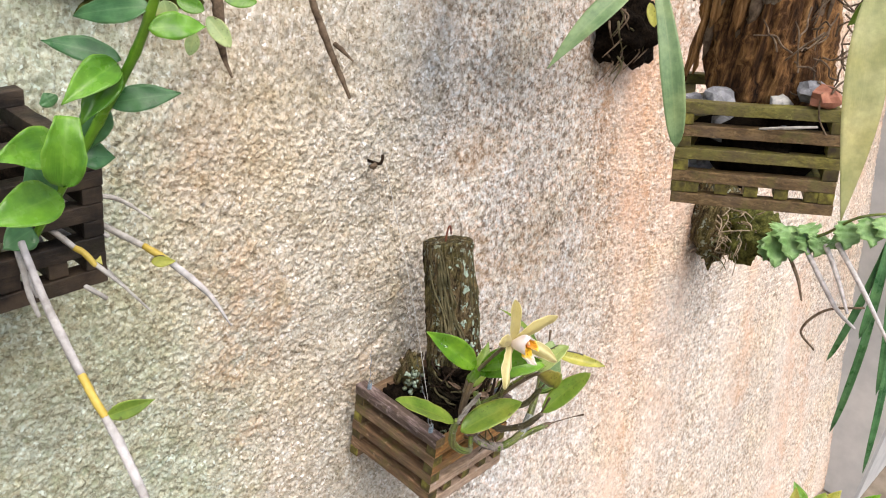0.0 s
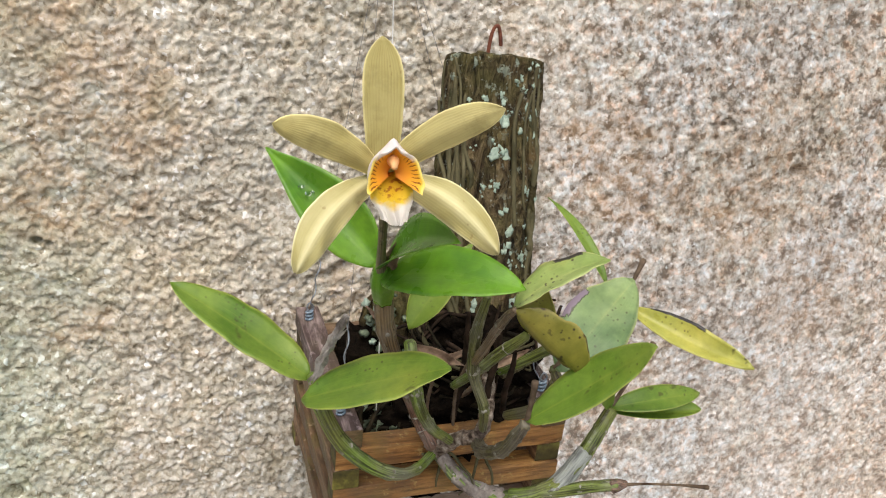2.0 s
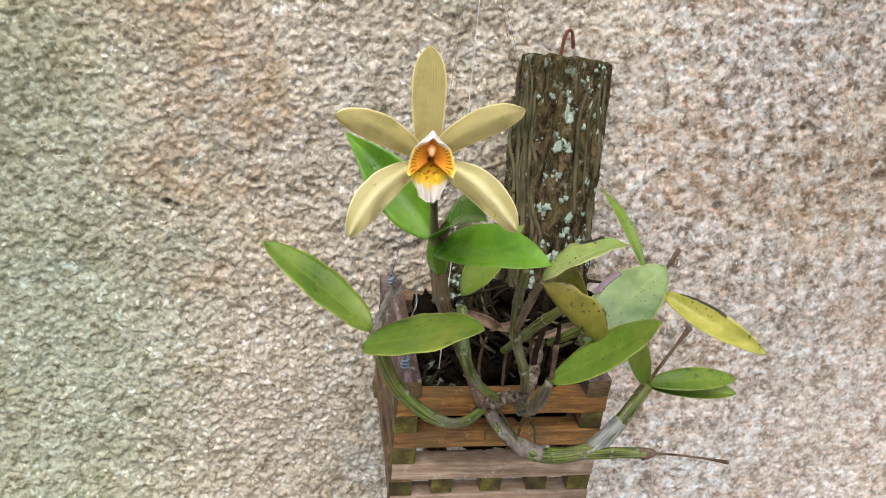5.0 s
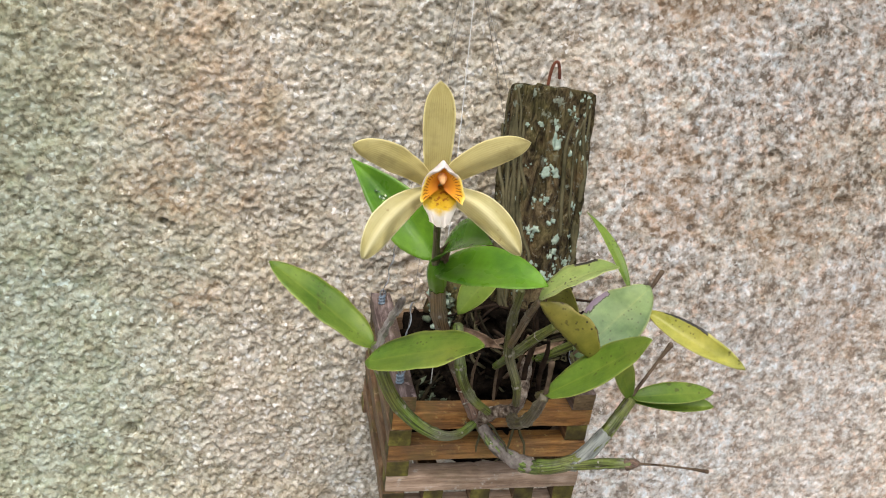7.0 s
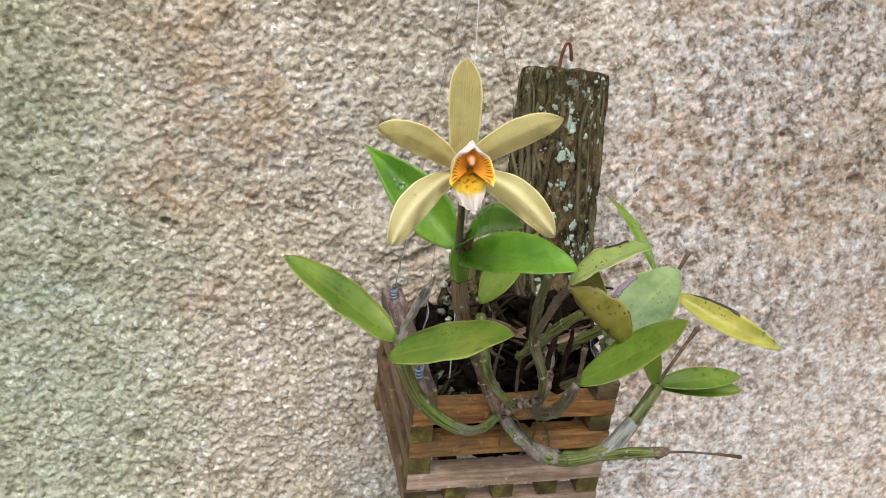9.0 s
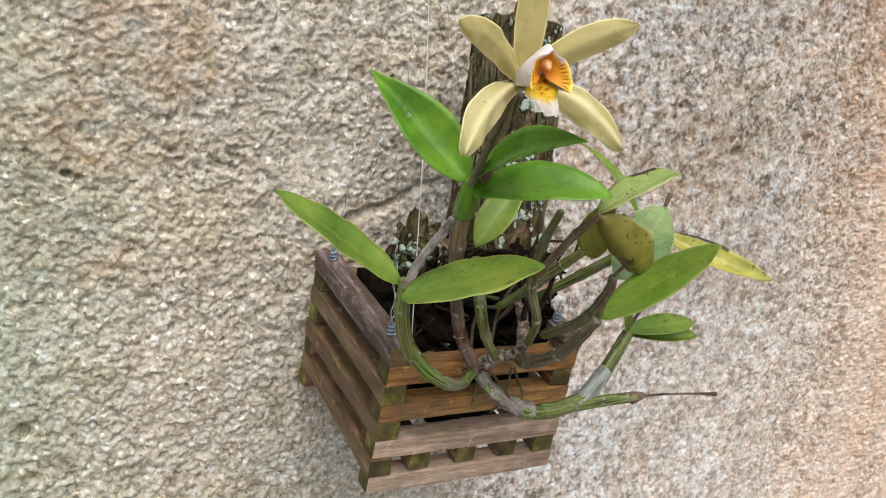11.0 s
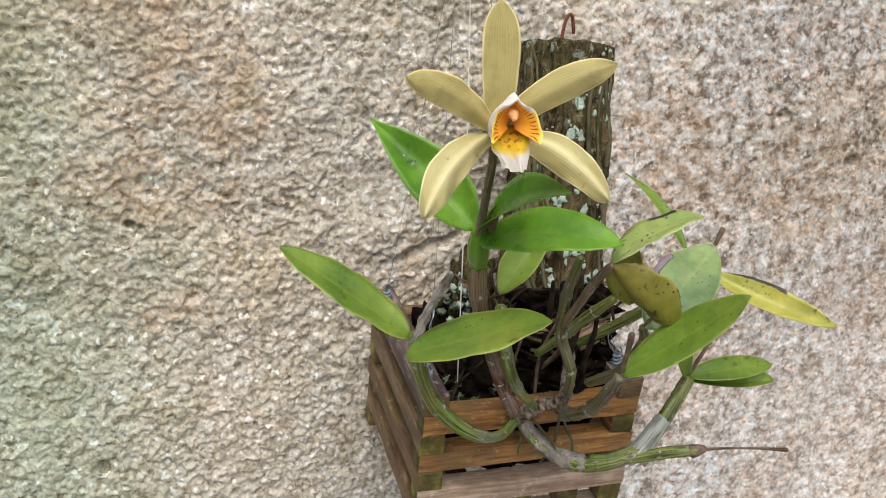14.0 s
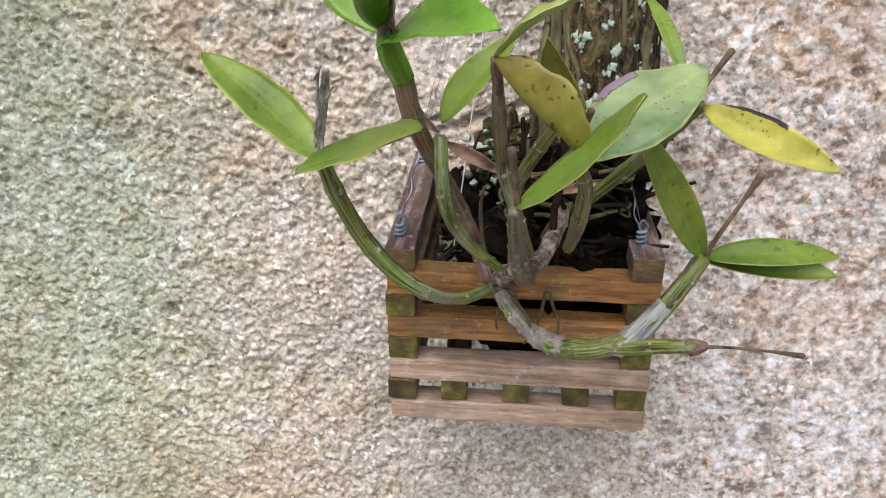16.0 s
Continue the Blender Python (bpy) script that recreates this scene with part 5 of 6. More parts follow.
def lip_surface(inner):
    """The rolled lip: a peaked hood over a pair of side lobes, open below; or its inside, with the rim."""
    bm = bmesh.new()
    uv = bm.loops.layers.uv.verify()
    nu, nv = 24, 52
    grid = []
    for i in range(nu + 2 if inner else nu + 1):
        u = min(1.0, i / nu)
        row = []
        for j in range(nv + 1):
            ph = -2.18 + 4.36 * j / nv
            w = 0.70 + 0.30 * u if inner else u
            r = 0.0034 + 0.0064 * math.sin(min(1.0, w * 1.22) * 1.57)
            upper = 0.5 + 0.5 * math.tanh((1.75 - abs(ph)) * 3.0)
            close = max(0.0, (w - 0.82) / 0.18) ** 1.3
            r *= 1 - 0.24 * close * upper
            r += 0.0026 * max(0.0, (w - 0.5) / 0.5) ** 2 * (0.5 - 0.5 * math.tanh((1.2 - abs(ph)) * 2.5))
            r += 0.0011 * max(0.0, w - 0.86) * 7 * (1 - upper) * (1 + 0.45 * math.sin(ph * 13))
            r *= 1 + 0.62 * math.exp(-((ph * ph + 0.004) ** 0.5) / 0.21) * math.sin(min(1.0, w) * 1.57)
            r += 0.0026 * max(0.0, (w - 0.80) / 0.20) ** 1.5 * math.exp(-(((abs(ph) - 0.85) / 0.5) ** 2))
            if inner:
                r *= max(0.05, u) ** 0.5
                r = max(0.0003, r - (0.0 if i > nu else 0.0006))
            ln = 0.030 * w * (1 - 0.07 * math.cos(ph) + 0.05 * math.exp(-abs(ph) / 0.3))
            row.append(bm.verts.new(C + G * (ln + (0.00025 if i > nu else 0.0)) + GU * (r * math.cos(ph) + 0.0030 * math.sin(w * 1.57)) + GS * r * 0.96 * math.sin(ph)))
        grid.append(row)
    for i in range(len(grid) - 1):
        for j in range(nv):
            f = bm.faces.new((grid[i][j], grid[i + 1][j], grid[i + 1][j + 1], grid[i][j + 1]))
            for lp, (a, b) in zip(f.loops, ((i, j), (i + 1, j), (i + 1, j + 1), (i, j + 1))):
                lp[uv].uv = (min(1.0, a / nu), b / nv)
    return bm


def front_lobe():
    """The frilled lower lobe, with blunt teeth along its hanging end."""
    bm = bmesh.new()
    uv = bm.loops.layers.uv.verify()
    nu, nv = 24, 30
    grid = []
    for i in range(nu + 1):
        u = i / nu
        row = []
        for j in range(nv + 1):
            v = 2 * j / nv - 1
            half = 0.0056 + 0.0026 * math.exp(-(((u - 0.62) / 0.24) ** 2)) - 0.0010 * max(0.0, (u - 0.7) / 0.3)
            tooth = (0.0026 * abs(math.sin(v * 5.6 + 0.4)) + 0.0012 * abs(math.sin(v * 12.5)) + 0.0026 * math.exp(-((v / 0.30) ** 2)) - 0.0012) * u**4
            ln = 0.0150 + 0.0185 * u * (1 - 0.26 * v * v) + tooth
            ruffle = (0.0010 * math.sin(v * 9 + 0.7) + 0.0004 * noise.noise(Vector((v * 6, u * 3, 2.2)))) * u**2 + 0.0009 * math.sin(u * 16) * v * v
            drop = 0.0038 + 0.0182 * u**1.25 - 0.0030 * v * v * (1 - 0.5 * u)
            row.append(bm.verts.new(C + G * (ln + ruffle) + GU * (0.0064 - drop + 0.5 * ruffle) + GS * half * v * (1 + 0.1 * u)))
        grid.append(row)
    for i in range(nu):
        for j in range(nv):
            f = bm.faces.new((grid[i][j], grid[i + 1][j], grid[i + 1][j + 1], grid[i][j + 1]))
            for lp, (a, b) in zip(f.loops, ((i, j), (i + 1, j), (i + 1, j + 1), (i, j + 1))):
                lp[uv].uv = (a / nu, b / nv)
    bmesh.ops.solidify(bm, geom=bm.faces[:], thickness=0.0005)
    return bm


part("lip_hood", lip_surface(False), LIP_WHITE, flower, "white hood of the lip")
part("lip_throat", lip_surface(True), THROAT, flower, "orange throat with brown lines")
part("lip_front_lobe", front_lobe(), MIDLOBE, flower, "yellow frilled lobe with a white edge")
part("column", tube([C + G * 0.012 + GU * 0.006, C + G * 0.019 + GU * 0.0082, C + G * 0.0245 + GU * 0.0078, C + G * 0.027 + GU * 0.0055], [0.0026, 0.0026, 0.0024, 0.0012], 16, 10), COLUMN, flower)

# ---- wires that hold the basket, and the nail ----
NAIL = V(-0.020, 0.072, 1.652)
nail = thing("wall_nail", "dark iron nail with a knot of old wire in the stone", "nail", NAIL)
part("shank", tube([NAIL + V(0, 0.03, -0.004), NAIL + V(0, -0.006, 0.0), NAIL + V(0.001, -0.012, 0.006), NAIL + V(0.0015, -0.012, 0.014)], [0.0022, 0.0022, 0.0021, 0.0021], 20, 8), TWIG_DARK, nail)
part("knot", lump(NAIL + V(-0.008, -0.006, -0.002), 0.0048, 4.4, (1.2, 0.8, 0.9), 0.5, 3), TWIG, nail)
for q, (foot, mat, r) in enumerate((((-0.0755, -0.142, 1.356), WIRE_DULL, 0.0002), ((0.0655, -0.136, 1.356), WIRE_DULL, 0.0002), ((-0.0785, -0.022, 1.356), WIRE_DULL, 0.0002), ((0.0640, -0.015, 1.356), WIRE_DULL, 0.0002))):
    foot = V(foot)
    w = thing("hanging_wire", "thin steel wire from the basket rail up to the nail", "wire", foot, "wires of the basket")
    end = NAIL + V(0.001 * q, -0.010, 0.003)
    part("strand", tube([foot + V(0, 0, 0.006), foot.lerp(end, 0.35) + V(0, 0, -0.002), foot.lerp(end, 0.7), end], [r], 20, 6), mat, w)
    coil = [foot + V(0.0024 * math.cos(a * 0.9), 0.0024 * math.sin(a * 0.9), 0.00042 * a - 0.003) for a in range(0, 22)]
    part("winding", tube(coil, [0.0009], 80, 6), CORD, w, "blue-grey cord winding")
    part("eye_screw", tube([foot + V(0, 0, -0.004), foot + V(0, 0, 0.004), foot + V(0.003, 0, 0.008), foot + V(0, 0, 0.012), foot + V(-0.002, 0, 0.008), foot + V(0, 0, 0.005)], [0.0007], 30, 6), WIRE, w, "bent steel eye")
    twist = [foot.lerp(end, f * 0.012 + 0.01) + V(0.0011 * math.cos(f * 1.3), 0.0011 * math.sin(f * 1.3), 0) for f in range(14)]
    part("twist", tube(twist, [0.0005], 60, 5), WIRE, w)
line = thing("nylon_line", "pale nylon line from the basket up to the nail", "line", (-0.044, -0.110, 1.345))
part("strand", tube([(-0.046, -0.118, 1.335), (-0.030, -0.035, 1.500), NAIL + V(0.006, -0.014, 0.002)], [0.00042], 20, 6), THREAD, line)
# rain drops left on the young leaves
for q, (p, r) in enumerate((((-0.104, -0.1700, 1.5165), 0.0022), ((-0.108, -0.1665, 1.5195), 0.0014), ((-0.036, -0.2305, 1.5000), 0.0018))):
    tagged(part("water_drop", lump(p, r, q + 1.0, (1.2, 1, 0.7), 0.15, 1.5, 3), WATER), "clear rain drop on a young leaf", "drop", "rain drops")


# ---- the second basket, hung in front of the wall further along ----
B2 = pose(0.322, -0.300, 1.687, 0, -7.8, -62.0)
slatted_basket("hanging_basket", "algae-stained slatted basket full of bark and gravel", B2, 0.195, 0.18, 9, 0.0148, 0.0170, (-0.072, -0.036, 0.0, 0.036, 0.072), ((WOOD_DAMP, WOOD_DAMP, WOOD_GREEN, WOOD_DAMP, WOOD_GREEN), WOOD_GREEN, WOOD_GREEN))
for q, (px, mat, r) in enumerate((((0.248, -0.262, 1.809), CHIP, 0.021), ((0.250, -0.226, 1.796), CHIP, 0.013), ((0.277, -0.328, 1.818), CHIP_WHITE, 0.014), ((0.292, -0.358, 1.838), CHIP, 0.021), ((0.277, -0.379, 1.838), CLAY, 0.020), ((0.276, -0.274, 1.767), CHIP, 0.026), ((0.304, -0.333, 1.787), CHIP, 0.020), ((0.263, -0.254, 1.718), CHIP, 0.020), ((0.298, -0.310, 1.719), SOIL, 0.03), ((0.314, -0.368, 1.783), SOIL, 0.03))):
    tagged(part("gravel_stone", lump(px, r, q * 3.3 + 1, (1.15, 0.9, 0.7), 0.45, 1.6, 2), mat, smooth=False), "grey and white rubble lump in the slatted basket", "stone", "rubble in the basket")
bm = lump((0.325, -0.300, 1.752), 1.0, 5.5, (0.080, 0.080, 0.052), 0.3, 3, 3)
tagged(part("bark_substrate", bm, SOIL), "bark filling of the algae-stained basket, blackened for its inner shade", "substrate")
trunk = thing("fibre_trunk", "thick fibrous brown trunk piece with peeling bark strips", "log", (0.336, -0.289, 1.808))
part("core", tube([(0.345, -0.286, 1.803), (0.350, -0.260, 1.882), (0.349, -0.225, 2.003)], [0.075, 0.082, 0.09], 40, 60, 13, 0.05, 0.06), BARK_RED, trunk)
rnd = random.Random(11)
for i in range(84):
    a = rnd.uniform(-1.25, 1.25)
    top = V((0.351, -0.241, 1.951)) + B2.to_3x3() @ V(math.sin(a) * 0.080, -math.cos(a) * 0.080, rnd.uniform(-0.03, 0.08))
    low = top + V(rnd.uniform(-0.012, 0.012), rnd.uniform(-0.012, 0.012), -rnd.uniform(0.05, 0.13))
    out = B2.to_3x3() @ V(math.sin(a), -math.cos(a), rnd.uniform(-0.2, 0.3))
    part("bark_strip", leaf(top, low, rnd.uniform(0.006, 0.022), out, arch=rnd.uniform(0.0, 0.10), curl=rnd.uniform(-0.05, 0.12), fold=-0.4, kind="strap", thick=0.002, wave=0.3, seed=i, nu=8, nv=4), BARK_RED if i % 3 else TWIG, trunk)
tagged(part("pale_stick", tube(((0.237, -0.328, 1.790), (0.240, -0.360, 1.801), (0.252, -0.388, 1.809)), [0.0016, 0.0022, 0.0016], 10, 6, rough=0.3), CANE_PALE), "thin pale dry stick lying on a basket slat", "stick")
bm = bmesh.new()
for i in range(45):
    a = V((0.298, -0.341, 1.905)) + V(rnd.uniform(-0.06, 0.06), rnd.uniform(-0.05, 0.03), rnd.uniform(-0.06, 0.06))
    pts = [a]
    d = V(rnd.uniform(-1, 1), rnd.uniform(-1, 1), rnd.uniform(-1, 1)).normalized()
    for _ in range(4):
        d = (d + V(rnd.uniform(-0.8, 0.8), rnd.uniform(-0.8, 0.8), rnd.uniform(-0.8, 0.8))).normalized()
        pts.append(pts[-1] + d * 0.014)
    tube(pts, [0.0013, 0.001], 14, 5, bm=bm)
tagged(part("wiry_roots", bm, TWIG), "wiry dry roots at the side of the fibrous trunk", "roots", kind="stuff")


def px(n, d=1.0):
    return n * d / 1476


strap = thing("strap_orchid", "strap-leaved orchid with one big cream-yellow leaf, rooted on the fibrous trunk", "orchid", (0.250, -0.280, 1.973))
part("rootstock", tube(((0.306, -0.276, 1.903), (0.251, -0.281, 1.973), (0.214, -0.291, 2.017)), [0.012, 0.016, 0.012], 16, 10, rough=0.3), CANE_BROWN, strap)


def long_leaf(base, tip, width, mat, label, hint=(-0.75, -0.55, 0.35), **kw):
    return part("strap_leaf", leaf(base, tip, width, hint, nu=24, **kw), mat, strap, label)


part("leaf_base", tube(((0.214, -0.291, 2.017), (0.128, -0.368, 2.058), (0.032, -0.465, 2.000)), [0.008, 0.007, 0.004], 20, 8), CANE, strap)
part("leaf_base", tube(((0.250, -0.280, 1.973), (0.182, -0.225, 1.994), (0.159, -0.194, 1.932)), [0.008, 0.006, 0.004], 20, 8), CANE, strap)
long_leaf((0.159, -0.194, 1.932), (0.143, -0.273, 1.763), 0.030, LEAF_STRAP, "grey-green hanging strap leaf", kind="strap", arch=0.10, fold=0.3)
long_leaf((0.141, -0.181, 1.943), (0.034, -0.144, 1.834), 0.030, LEAF_STRAP, "arching grey-green strap leaf with a pale tip", hint=(-0.5, -0.4, 0.75), kind="lance", arch=0.08, fold=0.3)
long_leaf((0.032, -0.465, 2.000), (-0.024, -0.520, 1.807), 0.038, LEAF_CREAM, "large cream-yellow hanging leaf", kind="lance", arch=0.03, fold=0.2)
long_leaf((0.044, -0.473, 1.987), (0.034, -0.454, 1.956), 0.018, LEAF_MID, "small green leaf", kind="lance", fold=0.3)

# dark root ball on the wall above
ball = thing("root_ball", "dark mossy root ball fixed to the wall", "root ball", (0.563, 0.073, 1.789))
part("moss", lump((0.580, 0.086, 1.795), 1.0, 2.2, (0.078, 0.05, 0.062), 0.45, 2.6, 4), SOIL, ball)
for i in range(22):
    a = V((0.538, 0.058, 1.794)) + V(rnd.uniform(-0.05, 0.05), rnd.uniform(-0.01, 0.02), rnd.uniform(-0.04, 0.045))
    part("root", tube([a, a + V(rnd.uniform(-0.02, 0.02), -0.012, -0.014), a + V(rnd.uniform(-0.04, 0.04), -0.006, -0.045)], [0.0022, 0.0018, 0.001], 10, 6), TWIG if i % 2 else ROOT, ball)
part("withered_leaf", leaf((0.531, 0.027, 1.854), (0.535, 0.010, 1.817), 0.020, (-0.7, -0.6, 0.3), fold=0.3), LEAF_YELLOW, ball, "withered yellow leaf")

# mossy slab with fern fronds and white roots
slab2 = thing("mossy_slab", "piece of dark log with root mat and moss fixed to the wall", "slab", (0.966, -0.053, 1.345))
part("slab", lump((0.964, -0.025, 1.338), 1.0, 6.6, (0.048, 0.035, 0.075), 0.35, 2.2, 4), BARK, slab2)
up = V(0.30, 0.18, 0.94).normalized()
foot = V(0.985, -0.012, 1.415)
part("log", tube([foot - up * 0.105, foot - up * 0.03, foot + up * 0.05, foot + up * 0.120], [0.052, 0.060, 0.058, 0.050], 40, 40, 9, 0.05, 0.10, (), 3.1), BARK, slab2, "short round piece of dark log")
for q in range(8):
    a = V(0.95 + 0.012 * q, -0.018, 1.36 + 0.022 * (q % 5))
    part("climbing_root", tube([a, a + V(-0.012, -0.004, 0.03), a + V(rnd.uniform(-0.03, 0.01), 0.0, 0.06), a + V(rnd.uniform(-0.05, -0.01), 0.004, 0.085)], [0.0022, 0.002, 0.0014], 18, 7, rough=0.2, seed=q), CANE_PALE, slab2)
part("moss", lump((0.940, -0.105, 1.373), 1.0, 9.1, (0.066, 0.055, 0.062), 0.55, 3.4, 4), MOSS_BRIGHT, slab2)
for i in range(90):
    a = V((0.882, -0.056, 1.388)) + V(rnd.uniform(-0.03, 0.08), rnd.uniform(-0.05, 0.0), rnd.uniform(-0.065, 0.05))
    d = V(rnd.uniform(-1, 1), -0.3, rnd.uniform(-0.7, 0.3)).normalized()
    part("root", tube([a, a + d * 0.02 + V(0, -0.008, 0.006), a + d * 0.05], [0.0014, 0.0013, 0.0009], 10, 6), PALE_ROOT if i % 3 else (TWIG if i % 2 else MOSS), slab2)
fern = thing("creeping_fern", "light green creeping plant with small toothed leaflets and white roots", "plant", (0.906, -0.227, 1.414))
part("runner", tube([(0.921, -0.129, 1.388), (0.916, -0.241, 1.431), (0.906, -0.310, 1.505), (0.930, -0.376, 1.535)], [0.004, 0.003, 0.0025], 24, 7), CANE, fern)
for (a, b, w) in (((0.902, -0.172, 1.418), (0.865, -0.204, 1.358), 36), ((0.894, -0.164, 1.404), (0.868, -0.175, 1.360), 22), ((0.915, -0.192, 1.436), (0.872, -0.229, 1.383), 34), ((0.910, -0.175, 1.437), (0.880, -0.189, 1.407), 28), ((0.914, -0.228, 1.436), (0.885, -0.249, 1.401), 28), ((0.916, -0.217, 1.449), (0.898, -0.246, 1.437), 24), ((0.923, -0.252, 1.440), (0.889, -0.263, 1.402), 26), ((0.920, -0.275, 1.444), (0.904, -0.311, 1.439), 26), ((0.917, -0.290, 1.488), (0.885, -0.315, 1.443), 30), ((0.910, -0.323, 1.510), (0.882, -0.358, 1.468), 30), ((0.920, -0.348, 1.521), (0.892, -0.378, 1.483), 28)):
    part("leaflet", leaf(a, b, px(w * 1.7, 1.85), (-0.7, -0.6, 0.45), kind="toothed", fold=0.25, wave=0.30, seed=w, nu=30, nv=6), LEAF_FERN, fern)
for pts in (((0.897, -0.237, 1.411), (0.872, -0.297, 1.366), (0.848, -0.348, 1.334), (0.838, -0.390, 1.318)), ((0.902, -0.272, 1.429), (0.866, -0.321, 1.392), (0.834, -0.369, 1.343)), ((0.901, -0.292, 1.441), (0.856, -0.371, 1.394), (0.801, -0.464, 1.331))):
    part("white_root", tube(pts, [0.0055, 0.005, 0.0028], 22, 8, rough=0.1), CANE_WHITE, fern, "thick white root")
part("brown_root", tube(((0.890, -0.217, 1.382), (0.875, -0.251, 1.350), (0.857, -0.276, 1.319)), [0.004, 0.0035, 0.002], 14, 7), TWIG, fern)
part("brown_root", tube(((0.955, -0.369, 1.315), (0.929, -0.307, 1.286), (0.917, -0.280, 1.228), (0.930, -0.314, 1.192)), [0.0025, 0.003, 0.002], 24, 7), TWIG, fern)

# long dark grassy leaves at the end of the wall
grass = thing("grassy_plant", "tuft of long dark grassy leaves hanging by the cement wall", "plant", (1.580, -0.294, 1.283))
part("root_mass", lump((1.954, -0.268, 1.138), 1.0, 4.2, (0.09, 0.07, 0.09), 0.4, 2.4, 3), MOSS, grass)
part("crown", tube(((1.954, -0.268, 1.138), (1.582, -0.300, 1.285), (1.289, -0.296, 1.373)), [0.02, 0.012, 0.006], 14, 8), CANE, grass)
for q, (a, b, w) in enumerate((((1.291, -0.293, 1.379), (1.244, -0.326, 1.110), 16), ((1.286, -0.301, 1.361), (1.266, -0.341, 0.826), 14), ((1.288, -0.300, 1.368), (1.252, -0.406, 0.988), 12), ((1.433, -0.297, 1.322), (1.250, -0.448, 0.774), 13), ((1.289, -0.297, 1.370), (1.244, -0.277, 1.017), 13))):
    part("grassy_leaf", leaf(a, b, px(w, 2.3), (-0.8, -0.5, 0.3), kind="strap", arch=0.06, fold=0.3), LEAF_DARK, grass)
shrub = thing("garden_shrub", "low shrub with yellow-green leaves by the foot of the wall", "shrub", (1.334, -0.378, 0.554))
for q, (a, b, w, m) in enumerate((((1.279, -0.355, 0.570), (1.300, -0.300, 0.613), 22, LEAF_NEW), ((1.290, -0.387, 0.578), (1.337, -0.409, 0.640), 24, LEAF_YELLOW), ((1.260, -0.329, 0.551), (1.256, -0.320, 0.633), 20, LEAF_YELLOW), ((1.314, -0.447, 0.599), (1.368, -0.493, 0.670), 22, LEAF_NEW), ((1.244, -0.382, 0.601), (1.279, -0.386, 0.649), 26, LEAF_MID))):
    part("leaf", leaf(a, b, px(w, 2.55), (-0.6, -0.4, 0.7), fold=0.3, kind="lance"), m, shrub)
foot = V((1.290, -0.387, 0.578))
part("stem", tube((foot, foot + V(0.01, 0.01, -0.15), V(foot.x, foot.y, 0.0)), [0.006, 0.007, 0.009], 14, 7), CANE_BROWN, shrub)

# ---- the cane orchid in the dark basket on the near part of the wall ----
slatted_basket("hanging_basket", "dark wet slatted basket holding a cane orchid", pose(-0.552, 0.002, 1.668, 0, 0, 3), 0.165, 0.15, 9, 0.0155, 0.017, (-0.04, 0.0, 0.04), ((WOOD_BLACK,), WOOD_BLACK, WOOD_BLACK))
tagged(part("bark_substrate", lump((-0.552, 0.002, 1.750), 1.0, 7.5, (0.07, 0.06, 0.05), 0.35, 3, 3), SOIL), "bark pieces filling the dark basket, blackened for its inner shade", "substrate")
cane = thing("cane_orchid", "leafy cane orchid with white papery canes in the dark basket", "orchid", (-0.531, -0.085, 1.736))
part("green_stem", tube(((-0.532, -0.085, 1.734), (-0.509, -0.111, 1.797), (-0.490, -0.133, 1.850), (-0.477, -0.158, 1.899), (-0.473, -0.183, 1.945)), [0.0030, 0.0036, 0.0037, 0.0036, 0.0034], 40, 12, 0, 0, 0.03, (0.15, 0.3, 0.45, 0.6, 0.75, 0.9)), LEAF_NEW, cane, "smooth green leafy stem")
for q, (a, b, w, m, d) in enumerate((
    ((-0.482, -0.146, 1.890), (-0.524, -0.114, 1.899), 40, LEAF_DARK, 0.2), ((-0.488, -0.132, 1.854), (-0.440, -0.154, 1.863), 44, LEAF_DARK, 0.2), ((-0.473, -0.174, 1.933), (-0.510, -0.136, 1.920), 46, LEAF_DARK, 0.2), ((-0.477, -0.176, 1.919), (-0.438, -0.185, 1.920), 42, LEAF_GLOSS, 0.2),
    ((-0.485, -0.146, 1.888), (-0.534, -0.164, 1.869), 56, LEAF_GLOSS, 0.45), ((-0.532, -0.167, 1.862), (-0.541, -0.172, 1.814), 66, LEAF_GLOSS, 0.55), ((-0.484, -0.142, 1.884), (-0.520, -0.159, 1.851), 52, LEAF_GLOSS, 0.5), ((-0.485, -0.122, 1.853), (-0.500, -0.119, 1.815), 52, LEAF_DARK, 0.25), ((-0.507, -0.117, 1.812), (-0.478, -0.120, 1.806), 46, LEAF_DARK, 0.25),
    ((-0.516, -0.121, 1.821), (-0.574, -0.142, 1.829), 72, LEAF_GLOSS, 0.3), ((-0.522, -0.122, 1.785), (-0.582, -0.139, 1.780), 74, LEAF_GLOSS, 0.3), ((-0.523, -0.103, 1.776), (-0.536, -0.097, 1.804), 62, LEAF_DARK, 0.25), ((-0.533, -0.091, 1.746), (-0.559, -0.097, 1.738), 56, LEAF_DARK, 0.25), ((-0.511, -0.092, 1.843), (-0.515, -0.087, 1.853), 30, LEAF_DARK, 0.2))):
    part("leaf", leaf(a, b, px(w * 1.12, 0.66), (-0.30, -0.78, 0.55), kind="strap" if q == 5 else "lance", arch=0.10 if q in (4, 5, 6) else 0.06, fold=d, wave=0.12, seed=q), m, cane)
